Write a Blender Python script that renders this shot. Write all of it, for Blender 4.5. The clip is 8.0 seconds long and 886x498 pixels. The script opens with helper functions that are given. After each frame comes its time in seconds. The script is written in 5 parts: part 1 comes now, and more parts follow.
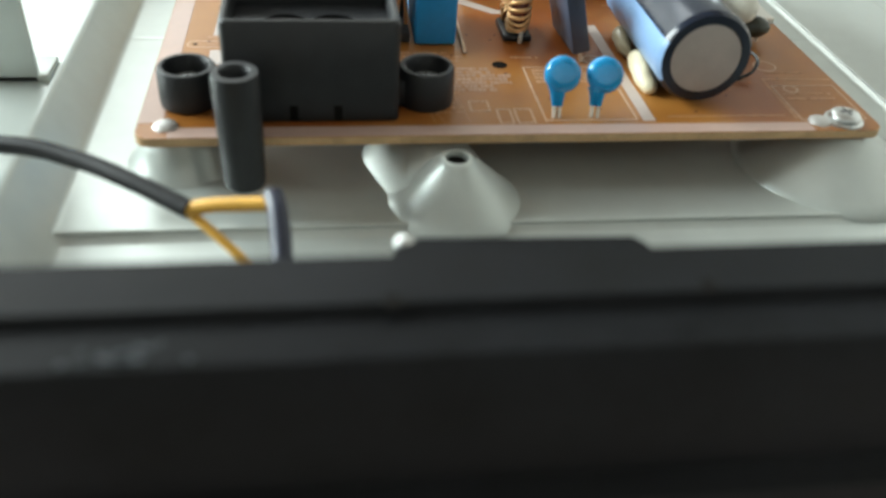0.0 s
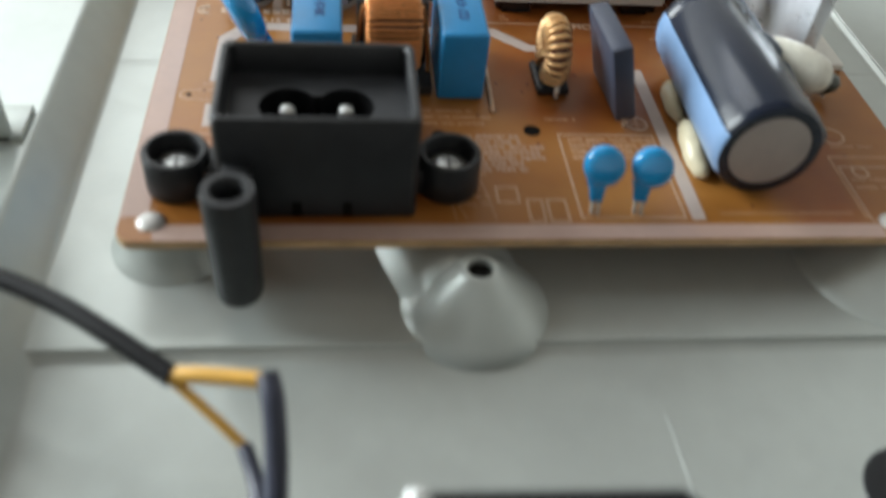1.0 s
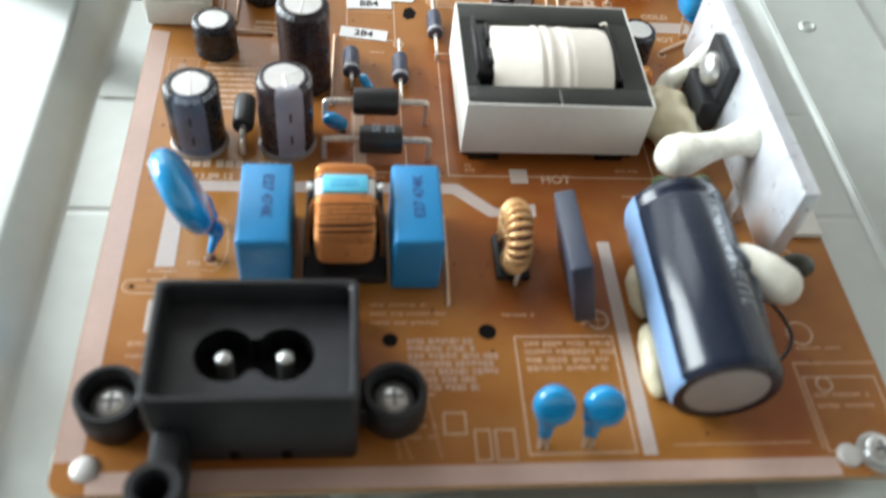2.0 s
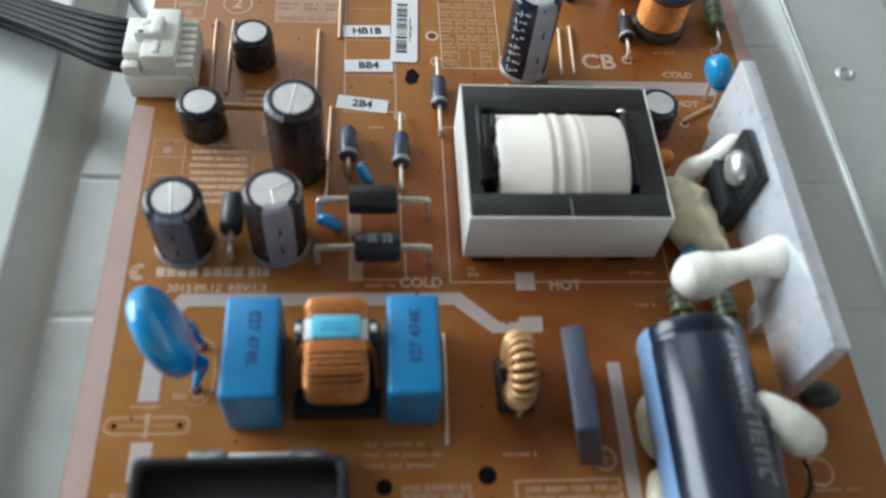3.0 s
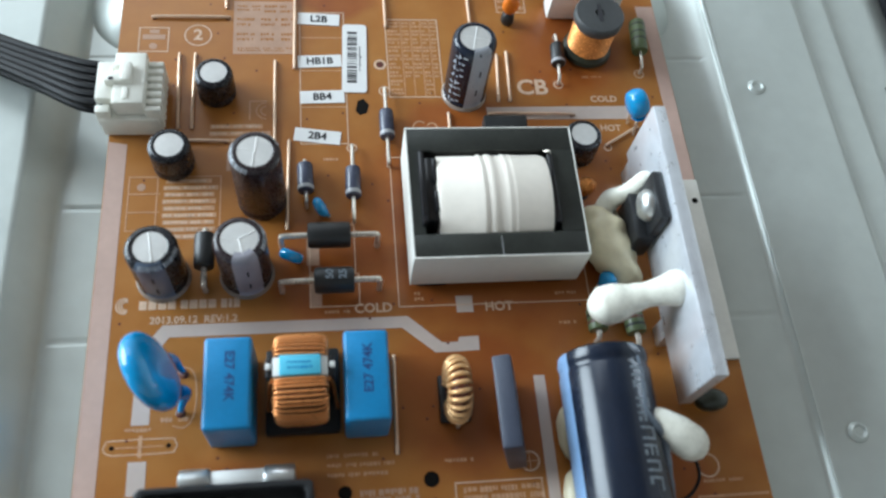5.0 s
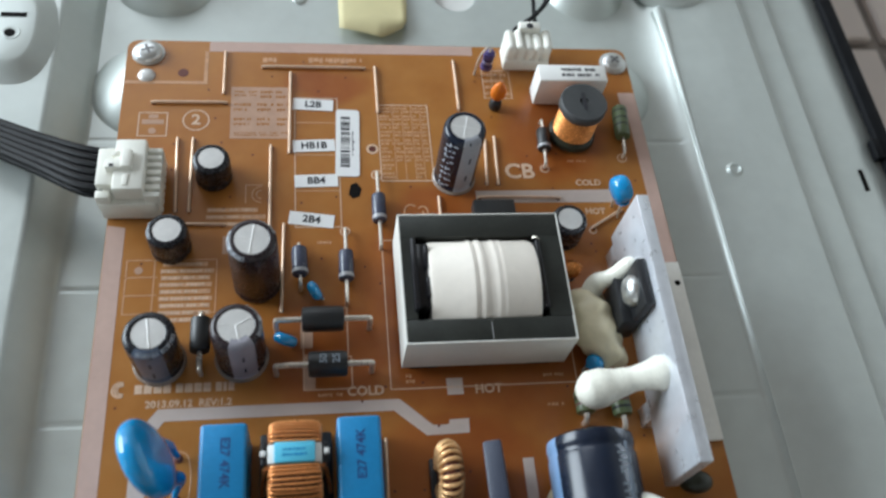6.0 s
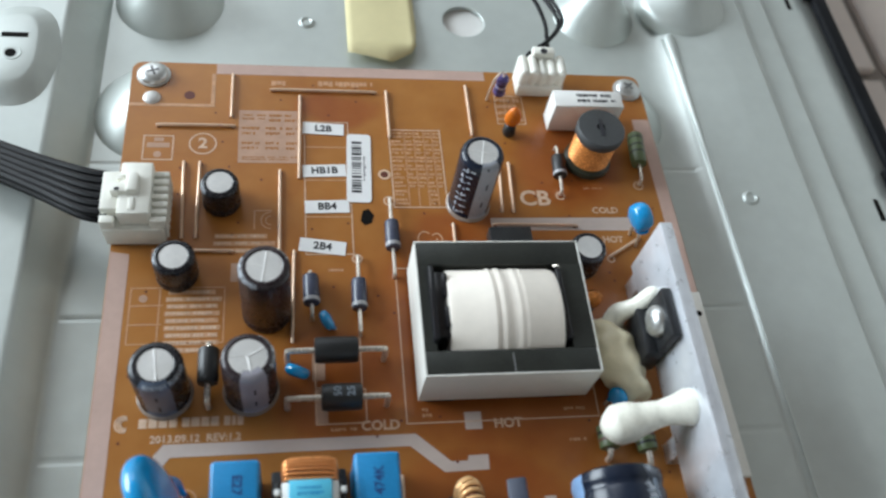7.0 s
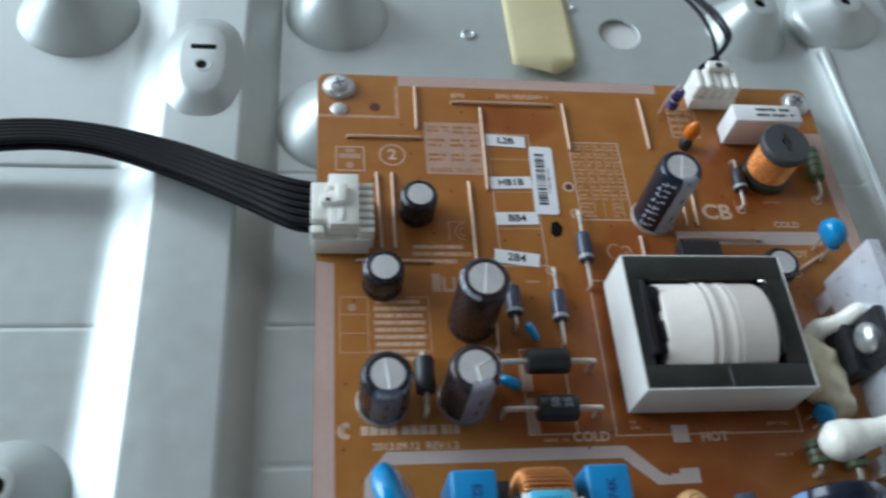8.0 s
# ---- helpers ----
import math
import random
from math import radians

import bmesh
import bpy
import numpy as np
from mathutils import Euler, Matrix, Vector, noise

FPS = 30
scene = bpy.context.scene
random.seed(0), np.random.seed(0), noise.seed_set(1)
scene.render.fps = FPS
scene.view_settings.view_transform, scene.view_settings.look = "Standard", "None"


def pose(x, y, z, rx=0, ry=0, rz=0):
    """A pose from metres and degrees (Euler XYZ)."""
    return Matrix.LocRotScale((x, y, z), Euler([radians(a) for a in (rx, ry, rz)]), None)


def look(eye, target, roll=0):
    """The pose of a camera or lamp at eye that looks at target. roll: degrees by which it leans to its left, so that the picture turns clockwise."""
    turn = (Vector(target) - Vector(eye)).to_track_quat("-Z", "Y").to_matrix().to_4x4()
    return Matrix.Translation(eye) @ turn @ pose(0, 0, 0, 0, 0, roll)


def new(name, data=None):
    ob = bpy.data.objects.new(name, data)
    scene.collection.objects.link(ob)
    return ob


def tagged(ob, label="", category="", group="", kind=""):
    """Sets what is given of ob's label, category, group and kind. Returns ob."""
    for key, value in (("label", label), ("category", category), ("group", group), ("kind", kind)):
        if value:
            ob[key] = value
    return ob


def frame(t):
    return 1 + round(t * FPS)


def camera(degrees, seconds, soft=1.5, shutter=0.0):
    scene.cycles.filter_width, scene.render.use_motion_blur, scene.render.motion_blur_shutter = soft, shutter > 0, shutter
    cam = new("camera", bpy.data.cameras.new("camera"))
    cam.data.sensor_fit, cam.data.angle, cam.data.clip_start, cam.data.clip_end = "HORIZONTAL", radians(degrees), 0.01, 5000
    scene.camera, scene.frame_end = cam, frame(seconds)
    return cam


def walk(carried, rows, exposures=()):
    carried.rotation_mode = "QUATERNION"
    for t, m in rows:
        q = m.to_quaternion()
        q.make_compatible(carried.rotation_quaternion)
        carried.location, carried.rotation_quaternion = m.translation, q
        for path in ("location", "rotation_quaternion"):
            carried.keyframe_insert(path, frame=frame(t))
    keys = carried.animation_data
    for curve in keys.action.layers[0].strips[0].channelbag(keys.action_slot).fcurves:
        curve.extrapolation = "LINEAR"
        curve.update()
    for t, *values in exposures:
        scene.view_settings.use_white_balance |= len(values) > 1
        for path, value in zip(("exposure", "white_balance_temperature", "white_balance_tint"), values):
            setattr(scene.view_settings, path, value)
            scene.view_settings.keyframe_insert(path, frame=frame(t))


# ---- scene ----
cam = camera(55.20, 8.0, soft=2.4, shutter=0.5)
cam.data.dof.use_dof, cam.data.dof.focus_distance, cam.data.dof.aperture_fstop = True, 0.195, 16.0     # a phone held close
PATH = [
    (0.0, pose(0.03052, -0.12236, 0.07252, 52.17, -3.37, -7.10)),
    (0.3, pose(0.03198, -0.11784, 0.07643, 51.16, -4.50, -6.91)),
    (0.5, pose(0.03383, -0.11080, 0.08301, 48.62, -4.07, -6.37)),
    (0.7, pose(0.03216, -0.10415, 0.08261, 48.34, -4.43, -6.17)),
    (1.0, pose(0.03187, -0.08766, 0.08799, 44.83, -4.60, -5.07)),
    (1.2, pose(0.03193, -0.07794, 0.09639, 43.61, -4.28, -4.63)),
    (1.5, pose(0.03395, -0.06688, 0.10211, 41.58, -4.82, -3.85)),
    (2.0, pose(0.04109, -0.04743, 0.11859, 38.15, -5.36, -3.81)),
    (2.2, pose(0.04083, -0.04382, 0.12224, 38.03, -5.75, -4.26)),
    (3.3, pose(0.04647, -0.00486, 0.13670, 30.43, -4.15, -2.42)),
    (3.5, pose(0.04618, -0.00366, 0.14084, 29.73, -4.24, -2.53)),
    (4.0, pose(0.04812, -0.00510, 0.14603, 27.13, -4.80, -3.06)),
    (4.2, pose(0.04995, -0.00498, 0.15038, 26.65, -5.02, -3.57)),
    (5.3, pose(0.04332, -0.00029, 0.16480, 26.36, -6.35, -4.92)),
    (5.5, pose(0.04132, 0.00144, 0.16663, 27.02, -6.37, -4.98)),
    (6.0, pose(0.04437, 0.00122, 0.16947, 29.82, -7.27, -5.26)),
    (6.5, pose(0.04080, 0.00274, 0.16660, 31.42, -8.03, -5.41)),
    (7.0, pose(0.03831, 0.00445, 0.16297, 31.94, -8.34, -5.60)),
    (7.5, pose(0.01956, 0.00704, 0.16044, 32.08, -7.93, -5.04)),
    (8.0, pose(0.00118, 0.00787, 0.16081, 31.98, -7.07, -3.93)),
]
walk(cam, PATH, exposures=[(0.0, 0.93, 7000, 4), (0.5, 1.03, 7000, 4), (1.0, 0.4, 7000, 10), (1.2, 0.3, 6800, 10), (1.5, 0.84, 6900, 10), (2.0, 0.74, 6850, 10), (2.2, 0.74, 6800, 10),
                           (3.3, -0.3, 6350, 9), (3.5, -0.42, 6300, 8), (4.0, -0.32, 6250, 7), (4.2, -0.25, 6250, 7), (5.3, 0.36, 6250, 7), (5.5, 0.38, 6300, 8), (6.0, 0.0, 6450, 10),
                           (6.5, 0.03, 6500, 10), (7.0, 0.06, 6500, 10), (7.5, -0.18, 6250, 10), (8.0, -0.4, 6000, 10)])

# ---- light: daylight of a room with a window on the left ----
world = bpy.data.worlds.new("world")
scene.world = world
world.use_nodes = True
wn = world.node_tree
bg = wn.nodes["Background"]
sky = wn.nodes.new("ShaderNodeTexSky")
sky.sky_type, sky.sun_disc = "NISHITA", False
sky.sun_elevation, sky.sun_rotation = radians(38), radians(200)
wn.links.new(sky.outputs[0], bg.inputs[0])
bg.inputs[1].default_value = 0.12
scene.view_settings.exposure = 0.0


def window_light(name, m, sx, sy, power, colour):
    d = bpy.data.lights.new(name, "AREA")
    d.shape, d.size, d.size_y, d.energy, d.color = "RECTANGLE", sx, sy, power, colour
    ob = new(name, d)
    ob.matrix_world = m
    return ob


window_light("window_daylight", look((-1.55, 0.85, 0.70), (0.05, 0.85, 0.66)), 1.4, 1.1, 68, (0.82, 0.93, 1.0))
# added fill from the north, no known source; brightens far board and left steel
window_light("added_north_fill", look((-0.75, 1.85, 1.55), (-0.65, 0.1, 1.2)), 1.3, 0.9, 10, (0.90, 0.96, 1.0))

# ---- materials ----
def mat(name, colour, rough=0.5, metal=0.0, vary=0.15, scale=120.0, bump=0.0, bscale=900.0, second=None, coat=0.0, spec=0.5,
        trans=0.0, island=0.0):
    """A surface with two scales of variation in colour and gloss, and a fine relief. scale: per metre."""
    m = bpy.data.materials.new(name)
    m.use_nodes = True
    nt = m.node_tree
    b = nt.nodes["Principled BSDF"]
    co = nt.nodes.new("ShaderNodeTexCoord")
    n1, n2 = nt.nodes.new("ShaderNodeTexNoise"), nt.nodes.new("ShaderNodeTexNoise")
    n1.inputs["Scale"].default_value, n2.inputs["Scale"].default_value = scale, scale * 9
    n1.inputs["Detail"].default_value, n2.inputs["Detail"].default_value = 4, 3
    for n in (n1, n2):
        nt.links.new(co.outputs["Object"], n.inputs["Vector"])
    mx = nt.nodes.new("ShaderNodeMix")
    mx.data_type = "FLOAT"
    mx.inputs["Factor"].default_value = 0.35
    nt.links.new(n1.outputs["Fac"], mx.inputs["A"])
    nt.links.new(n2.outputs["Fac"], mx.inputs["B"])
    ramp = nt.nodes.new("ShaderNodeValToRGB")
    lo = second if second else tuple(c * (1 - vary) for c in colour)
    hi = colour if second else tuple(min(1, c * (1 + vary)) for c in colour)
    ramp.color_ramp.elements[0].position, ramp.color_ramp.elements[1].position = 0.34, 0.66
    ramp.color_ramp.elements[0].color, ramp.color_ramp.elements[1].color = (*lo, 1), (*hi, 1)
    nt.links.new(mx.outputs["Result"], ramp.inputs[0])
    nt.links.new(ramp.outputs[0], b.inputs["Base Color"])
    rr = nt.nodes.new("ShaderNodeMapRange")
    rr.inputs["To Min"].default_value, rr.inputs["To Max"].default_value = max(0.02, rough - 0.08), min(1, rough + 0.08)
    nt.links.new(n2.outputs["Fac"], rr.inputs["Value"])
    nt.links.new(rr.outputs[0], b.inputs["Roughness"])
    b.inputs["Metallic"].default_value = metal
    b.inputs["Specular IOR Level"].default_value = spec
    b.inputs["Coat Weight"].default_value = coat
    b.inputs["Coat Roughness"].default_value = 0.12
    b.inputs["Transmission Weight"].default_value = trans
    if bump:
        n3, bp = nt.nodes.new("ShaderNodeTexNoise"), nt.nodes.new("ShaderNodeBump")
        n3.inputs["Scale"].default_value, n3.inputs["Detail"].default_value = bscale, 3
        nt.links.new(co.outputs["Object"], n3.inputs["Vector"])
        bp.inputs["Strength"].default_value, bp.inputs["Distance"].default_value = bump, 0.0004
        nt.links.new(n3.outputs["Fac"], bp.inputs["Height"])
        nt.links.new(bp.outputs[0], b.inputs["Normal"])
    return m


STEEL = mat("zinc_coated_steel", (0.575, 0.617, 0.588), 0.38, 0.38, 0.06, 25, 0.05, 500)
STEELDARK = mat("hole_dark", (0.008, 0.007, 0.006), 0.8, spec=0.1)
RECESS = mat("screw_recess_shade", (0.16, 0.16, 0.16), 0.5, 0.6)
PHENOL = mat("phenolic_board", (0.435, 0.185, 0.041), 0.33, 0, 0.1, 18, 0.05, 1500, second=(0.33, 0.112, 0.020))


def copper_behind(m, zones, red_lo, red_hi):
    """Let the laminate turn redder, softly, over the zones (x, y, half width, half depth in metres) backed by copper."""
    nt = m.node_tree
    b = nt.nodes["Principled BSDF"]
    ramp = b.inputs["Base Color"].links[0].from_node
    red = nt.nodes.new("ShaderNodeValToRGB")
    for k, c in ((0, red_lo), (1, red_hi)):
        red.color_ramp.elements[k].position = ramp.color_ramp.elements[k].position
        red.color_ramp.elements[k].color = (*c, 1)
    nt.links.new(ramp.inputs[0].links[0].from_socket, red.inputs[0])
    co = nt.nodes.new("ShaderNodeTexCoord")
    wob, add = nt.nodes.new("ShaderNodeTexNoise"), nt.nodes.new("ShaderNodeVectorMath")
    wob.inputs["Scale"].default_value = 45
    shrink = nt.nodes.new("ShaderNodeVectorMath")
    shrink.operation = "MULTIPLY"
    shrink.inputs[1].default_value = (0.012, 0.012, 0)
    nt.links.new(co.outputs["Object"], wob.inputs["Vector"])
    nt.links.new(wob.outputs["Color"], shrink.inputs[0])
    nt.links.new(co.outputs["Object"], add.inputs[0])
    nt.links.new(shrink.outputs[0], add.inputs[1])
    total = None
    for x, y, w, h in zones:
        mp, gr = nt.nodes.new("ShaderNodeMapping"), nt.nodes.new("ShaderNodeTexGradient")
        mp.vector_type = "TEXTURE"
        mp.inputs["Location"].default_value, mp.inputs["Scale"].default_value = (x + .006, y + .006, 0), (w, h, 1)
        gr.gradient_type = "SPHERICAL"
        nt.links.new(add.outputs[0], mp.inputs[0])
        nt.links.new(mp.outputs[0], gr.inputs[0])
        st = nt.nodes.new("ShaderNodeMapRange")
        st.interpolation_type = "SMOOTHSTEP"
        st.inputs["From Min"].default_value, st.inputs["From Max"].default_value = 0.05, 0.5
        nt.links.new(gr.outputs["Fac"], st.inputs["Value"])
        if total is None:
            total = st.outputs[0]
        else:
            mxm = nt.nodes.new("ShaderNodeMath")
            mxm.operation = "MAXIMUM"
            nt.links.new(total, mxm.inputs[0])
            nt.links.new(st.outputs[0], mxm.inputs[1])
            total = mxm.outputs[0]
    mix = nt.nodes.new("ShaderNodeMix")
    mix.data_type = "RGBA"
    nt.links.new(total, mix.inputs["Factor"])
    nt.links.new(ramp.outputs[0], mix.inputs[6])
    nt.links.new(red.outputs[0], mix.inputs[7])
    nt.links.new(mix.outputs[2], b.inputs["Base Color"])


copper_behind(PHENOL, ((0.084, 0.082, 0.044, 0.040), (0.107, 0.129, 0.019, 0.021), (0.075, 0.042, 0.026, 0.022), (0.048, 0.072, 0.017, 0.019),
                       (0.050, 0.146, 0.014, 0.007), (0.029, 0.018, 0.028, 0.020), (0.110, 0.020, 0.014, 0.026), (0.078, 0.108, 0.018, 0.010)),
              (0.265, 0.066, 0.012), (0.37, 0.118, 0.023))
PHENOLEDGE = mat("phenolic_edge", (0.58, 0.38, 0.20), 0.6, 0, 0.2, 200)
PALE = mat("bare_laminate", (0.55, 0.38, 0.32), 0.4, 0, 0.08, 60)
PALEGREY = mat("isolation_print", (0.56, 0.46, 0.41), 0.42, 0, 0.06, 60)
PANELINK = mat("pink_panel_print", (0.47, 0.29, 0.20), 0.5, 0, 0.1, 300)
SILKDIM = mat("silk_fine_print", (0.55, 0.31, 0.175), 0.5, 0, 0.2, 700)
SILK = mat("silk_print", (0.64, 0.45, 0.32), 0.55, 0, 0.15, 700)
SOLDER = mat("tinned_wire", (0.72, 0.66, 0.58), 0.28, 0.6, 0.1, 500)
COPPERLEAD = mat("jumper_wire", (0.80, 0.58, 0.42), 0.32, 0.45, 0.1, 500)
SCREWSTEEL = mat("bright_screw_steel", (0.70, 0.72, 0.71), 0.34, 0.9, 0.1, 400)
BLACKPL = mat("black_plastic", (0.017, 0.018, 0.020), 0.42, 0, 0.25, 300, 0.2, 2500, spec=0.4)
BLACKGL = mat("black_gloss", (0.012, 0.012, 0.014), 0.22, 0, 0.2, 300)
RECESSFACE = mat("matt_black_plastic", (0.028, 0.030, 0.034), 0.5, 0, 0.2, 300, 0.2, 2500)
# black plastic darkened further: the shade inside the inlet's well is in the colour
WELL = mat("well_shade_black", (0.004, 0.004, 0.0045), 0.6, spec=0.2)
BEZEL = mat("bezel_plastic", (0.0062, 0.0067, 0.008), 0.55, 0, 0.5, 60, 0.08, 900, spec=0.14)
SLEEVE = mat("black_shrink_sleeve", (0.013, 0.013, 0.017), 0.27, 0, 0.2, 200, 0.06, 500, spec=0.45)
SLEEVEBR = mat("brown_shrink_sleeve", (0.026, 0.017, 0.020), 0.28, 0, 0.2, 200, 0.06, 500, spec=0.45)
SLEEVENAVY = mat("navy_shrink_sleeve", (0.009, 0.014, 0.027), 0.22, 0, 0.15, 120, 0.10, 260, spec=0.45)
STRIPELILAC = mat("sleeve_stripe_lilac", (0.30, 0.29, 0.33), 0.34, 0, 0.12, 200)
STRIPESLATE = mat("sleeve_stripe_slate", (0.085, 0.11, 0.16), 0.34, 0, 0.15, 200)
CLEARBEAD = mat("clear_base_bead", (0.42, 0.33, 0.27), 0.2, 0, 0.2, 250, trans=0.35)
STRIPE = mat("sleeve_stripe_grey", (0.30, 0.31, 0.34), 0.3, 0, 0.08, 200)
STRIPEBLUE = mat("sleeve_stripe_blue", (0.20, 0.33, 0.53), 0.3, 0, 0.08, 200)
ALU = mat("can_aluminium", (0.66, 0.65, 0.63), 0.5, 0.45, 0.09, 260, 0.1, 600)
ALUPLATE = mat("heatsink_aluminium", (0.76, 0.79, 0.84), 0.3, 0.55, 0.12, 45, 0.4, 160)
SCORE = mat("scored_aluminium", (0.88, 0.87, 0.85), 0.5, 0.3, 0.05, 300)
CANBOTTOM = mat("can_bottom", (0.42, 0.37, 0.34), 0.6, 0.2, 0.08, 200)
WHITE = mat("white_nylon", (0.85, 0.84, 0.76), 0.42, 0, 0.05, 200)
CERAMIC = mat("white_ceramic", (0.80, 0.79, 0.76), 0.6, 0, 0.04, 200, 0.2, 2500)
TAPE = mat("white_winding_tape", (0.84, 0.775, 0.69), 0.38, 0, 0.05, 60, 0.1, 400)
CORETAPE = mat("core_side_tape", (0.72, 0.71, 0.66), 0.45, 0, 0.05, 60)
CAPGREY = mat("grey_ferrite_cap", (0.055, 0.058, 0.060), 0.5, 0, 0.2, 150, 0.1, 1500)
FERRITE = mat("dark_ferrite", (0.027, 0.029, 0.025), 0.42, 0.1, 0.25, 150, 0.1, 1500, spec=0.4)
BLUEFILM = mat("blue_film_box", (0.012, 0.235, 0.51), 0.36, 0, 0.08, 120, 0.15, 1800)
BLUEDISC = mat("blue_disc_lacquer", (0.006, 0.285, 0.62), 0.14, 0, 0.1, 120, coat=0.5)
CYAN = mat("cyan_label", (0.10, 0.52, 0.72), 0.4, 0, 0.06, 200)
COPPER = mat("enamelled_copper", (0.76, 0.31, 0.105), 0.3, 0.6, 0.10, 120)
# dark copper brown that paints the shade in the gaps of the choke winding
COPPERSHADE = mat("turn_gap_shade", (0.07, 0.022, 0.010), 0.5)
COPPERRED = mat("enamelled_copper_red", (0.72, 0.27, 0.07), 0.26, 0.5, 0.3, 300)
COPPERPALE = mat("enamelled_copper_pale", (0.82, 0.49, 0.225), 0.3, 0.4, 0.15, 300)
SCUFF = mat("scuffed_plastic", (0.055, 0.065, 0.075), 0.6)
SLATE = mat("slate_epoxy", (0.042, 0.050, 0.076), 0.4, 0, 0.12, 200, 0.15, 1500)
DIODE = mat("diode_epoxy", (0.018, 0.019, 0.020), 0.42, 0, 0.2, 200, 0.1, 1500)
DIODEBLUE = mat("diode_glass_blue", (0.055, 0.062, 0.095), 0.25, 0, 0.2, 200)
BANDGREY = mat("diode_band", (0.35, 0.35, 0.36), 0.4, 0, 0.1, 200)
ORANGE = mat("orange_lacquer", (0.78, 0.20, 0.02), 0.25, 0, 0.1, 200)
PURPLE = mat("violet_lacquer", (0.10, 0.08, 0.24), 0.3, 0, 0.15, 200)
OLIVE = mat("dark_olive_lacquer", (0.030, 0.034, 0.022), 0.3, 0, 0.15, 300)
GREEN = mat("green_lacquer", (0.105, 0.140, 0.065), 0.35, 0, 0.15, 300)
GLUE = mat("cream_silicone", (0.74, 0.66, 0.46), 0.32, 0, 0.08, 100, 0.2, 500)
GLUEWHITE = mat("white_silicone", (0.82, 0.80, 0.70), 0.28, 0, 0.05, 100, 0.1, 300)
GLUECLEAR = mat("clear_glue_film", (0.13, 0.16, 0.20), 0.42, 0, 0.3, 250, 0.4, 700)
PAPER = mat("white_paper_label", (0.84, 0.83, 0.82), 0.55, 0, 0.03, 200)
INK = mat("black_ink", (0.025, 0.025, 0.03), 0.6)
BLUEINK = mat("dark_blue_ink", (0.010, 0.06, 0.20), 0.6)
WHITEINK = mat("pale_ink", (0.45, 0.48, 0.52), 0.5)
DIMINK = mat("dim_grey_ink", (0.19, 0.225, 0.26), 0.4)
POSTIT = mat("yellow_note_paper", (0.72, 0.64, 0.36), 0.7, 0, 0.04, 60)
CABLE = mat("black_pvc", (0.005, 0.005, 0.006), 0.5, 0, 0.2, 200, spec=0.25)
CABLEGREY = mat("grey_pvc_sleeve", (0.040, 0.045, 0.072), 0.4, 0, 0.15, 200)
YELLOW = mat("amber_pvc", (0.78, 0.42, 0.07), 0.4, 0, 0.1, 200)
MICA = mat("insulating_sheet", (0.82, 0.80, 0.74), 0.5, 0, 0.06, 100)
FLOORTILE = mat("beige_floor_tile", (0.66, 0.57, 0.51), 0.4, 0, 0.08, 6)
GROUT = mat("tile_grout", (0.30, 0.26, 0.23), 0.8)
# dark tone of the unseen ceiling, chosen to weaken reflections from overhead
CEILING = mat("unseen_ceiling_dim", (0.16, 0.13, 0.11), 0.7, 0, 0.15, 4)
PLASTER = mat("room_plaster", (0.58, 0.575, 0.56), 0.85, 0, 0.04, 3)
REDBROWN = mat("dark_red_core", (0.12, 0.03, 0.02), 0.4, 0, 0.2, 300)

# ---- building helpers (all lengths here in millimetres) ----
MM = 0.001


def finish(name, bm, material, smooth=None):
    bmesh.ops.scale(bm, vec=(MM, MM, MM), verts=bm.verts)
    bmesh.ops.recalc_face_normals(bm, faces=bm.faces)
    me = bpy.data.meshes.new(name)
    bm.to_mesh(me)
    bm.free()
    me.materials.append(material)
    if smooth is not None:
        for p in me.polygons:
            p.use_smooth = True
        me.set_sharp_from_angle(angle=radians(smooth))
    return new(name, me)


def part(name, bm, material, parent, label="", smooth=40):
    ob = finish(name, bm, material, smooth)
    ob.parent = parent
    if label:
        ob["label"] = label
    return ob


def thing(name, at, label, category, group="", turn=0, kind=""):
    """An Empty at the thing's base."""
    ob = new(name)
    ob.empty_display_size = 0.003
    ob.matrix_basis = pose(at[0] * MM, at[1] * MM, at[2] * MM, 0, 0, turn)
    return tagged(ob, label, category, group, kind)


def bm_new():
    return bmesh.new()


def box(bm, a, b, bevel=0.0, seg=2):
    g = bmesh.ops.create_cube(bm, size=1.0)
    vs = g["verts"]
    for v in vs:
        v.co = Vector([(a[i] + b[i]) / 2 + v.co[i] * (b[i] - a[i]) for i in range(3)])
    if bevel:
        es = list({e for v in vs for e in v.link_edges})
        bmesh.ops.bevel(bm, geom=es, offset=bevel, segments=seg, affect="EDGES", profile=0.5)
    return bm


def lathe(bm, profile, seg=28, at=(0, 0, 0), axis="z", squash=(1, 1)):
    """Turn a profile of (radius, height) round an axis."""
    rings = []
    for r, h in profile:
        ring = []
        for i in range(seg):
            a = 2 * math.pi * i / seg
            u, v = max(r, 1e-3) * math.cos(a) * squash[0], max(r, 1e-3) * math.sin(a) * squash[1]
            p = {"z": (u, v, h), "x": (h, u, v), "y": (v, h, u)}[axis]
            ring.append(bm.verts.new((p[0] + at[0], p[1] + at[1], p[2] + at[2])))
        rings.append(ring)
    for k in range(len(rings) - 1):
        for i in range(seg):
            j = (i + 1) % seg
            bm.faces.new((rings[k][i], rings[k][j], rings[k + 1][j], rings[k + 1][i]))
    bm.faces.new(rings[0][::-1])
    bm.faces.new(rings[-1])
    return bm


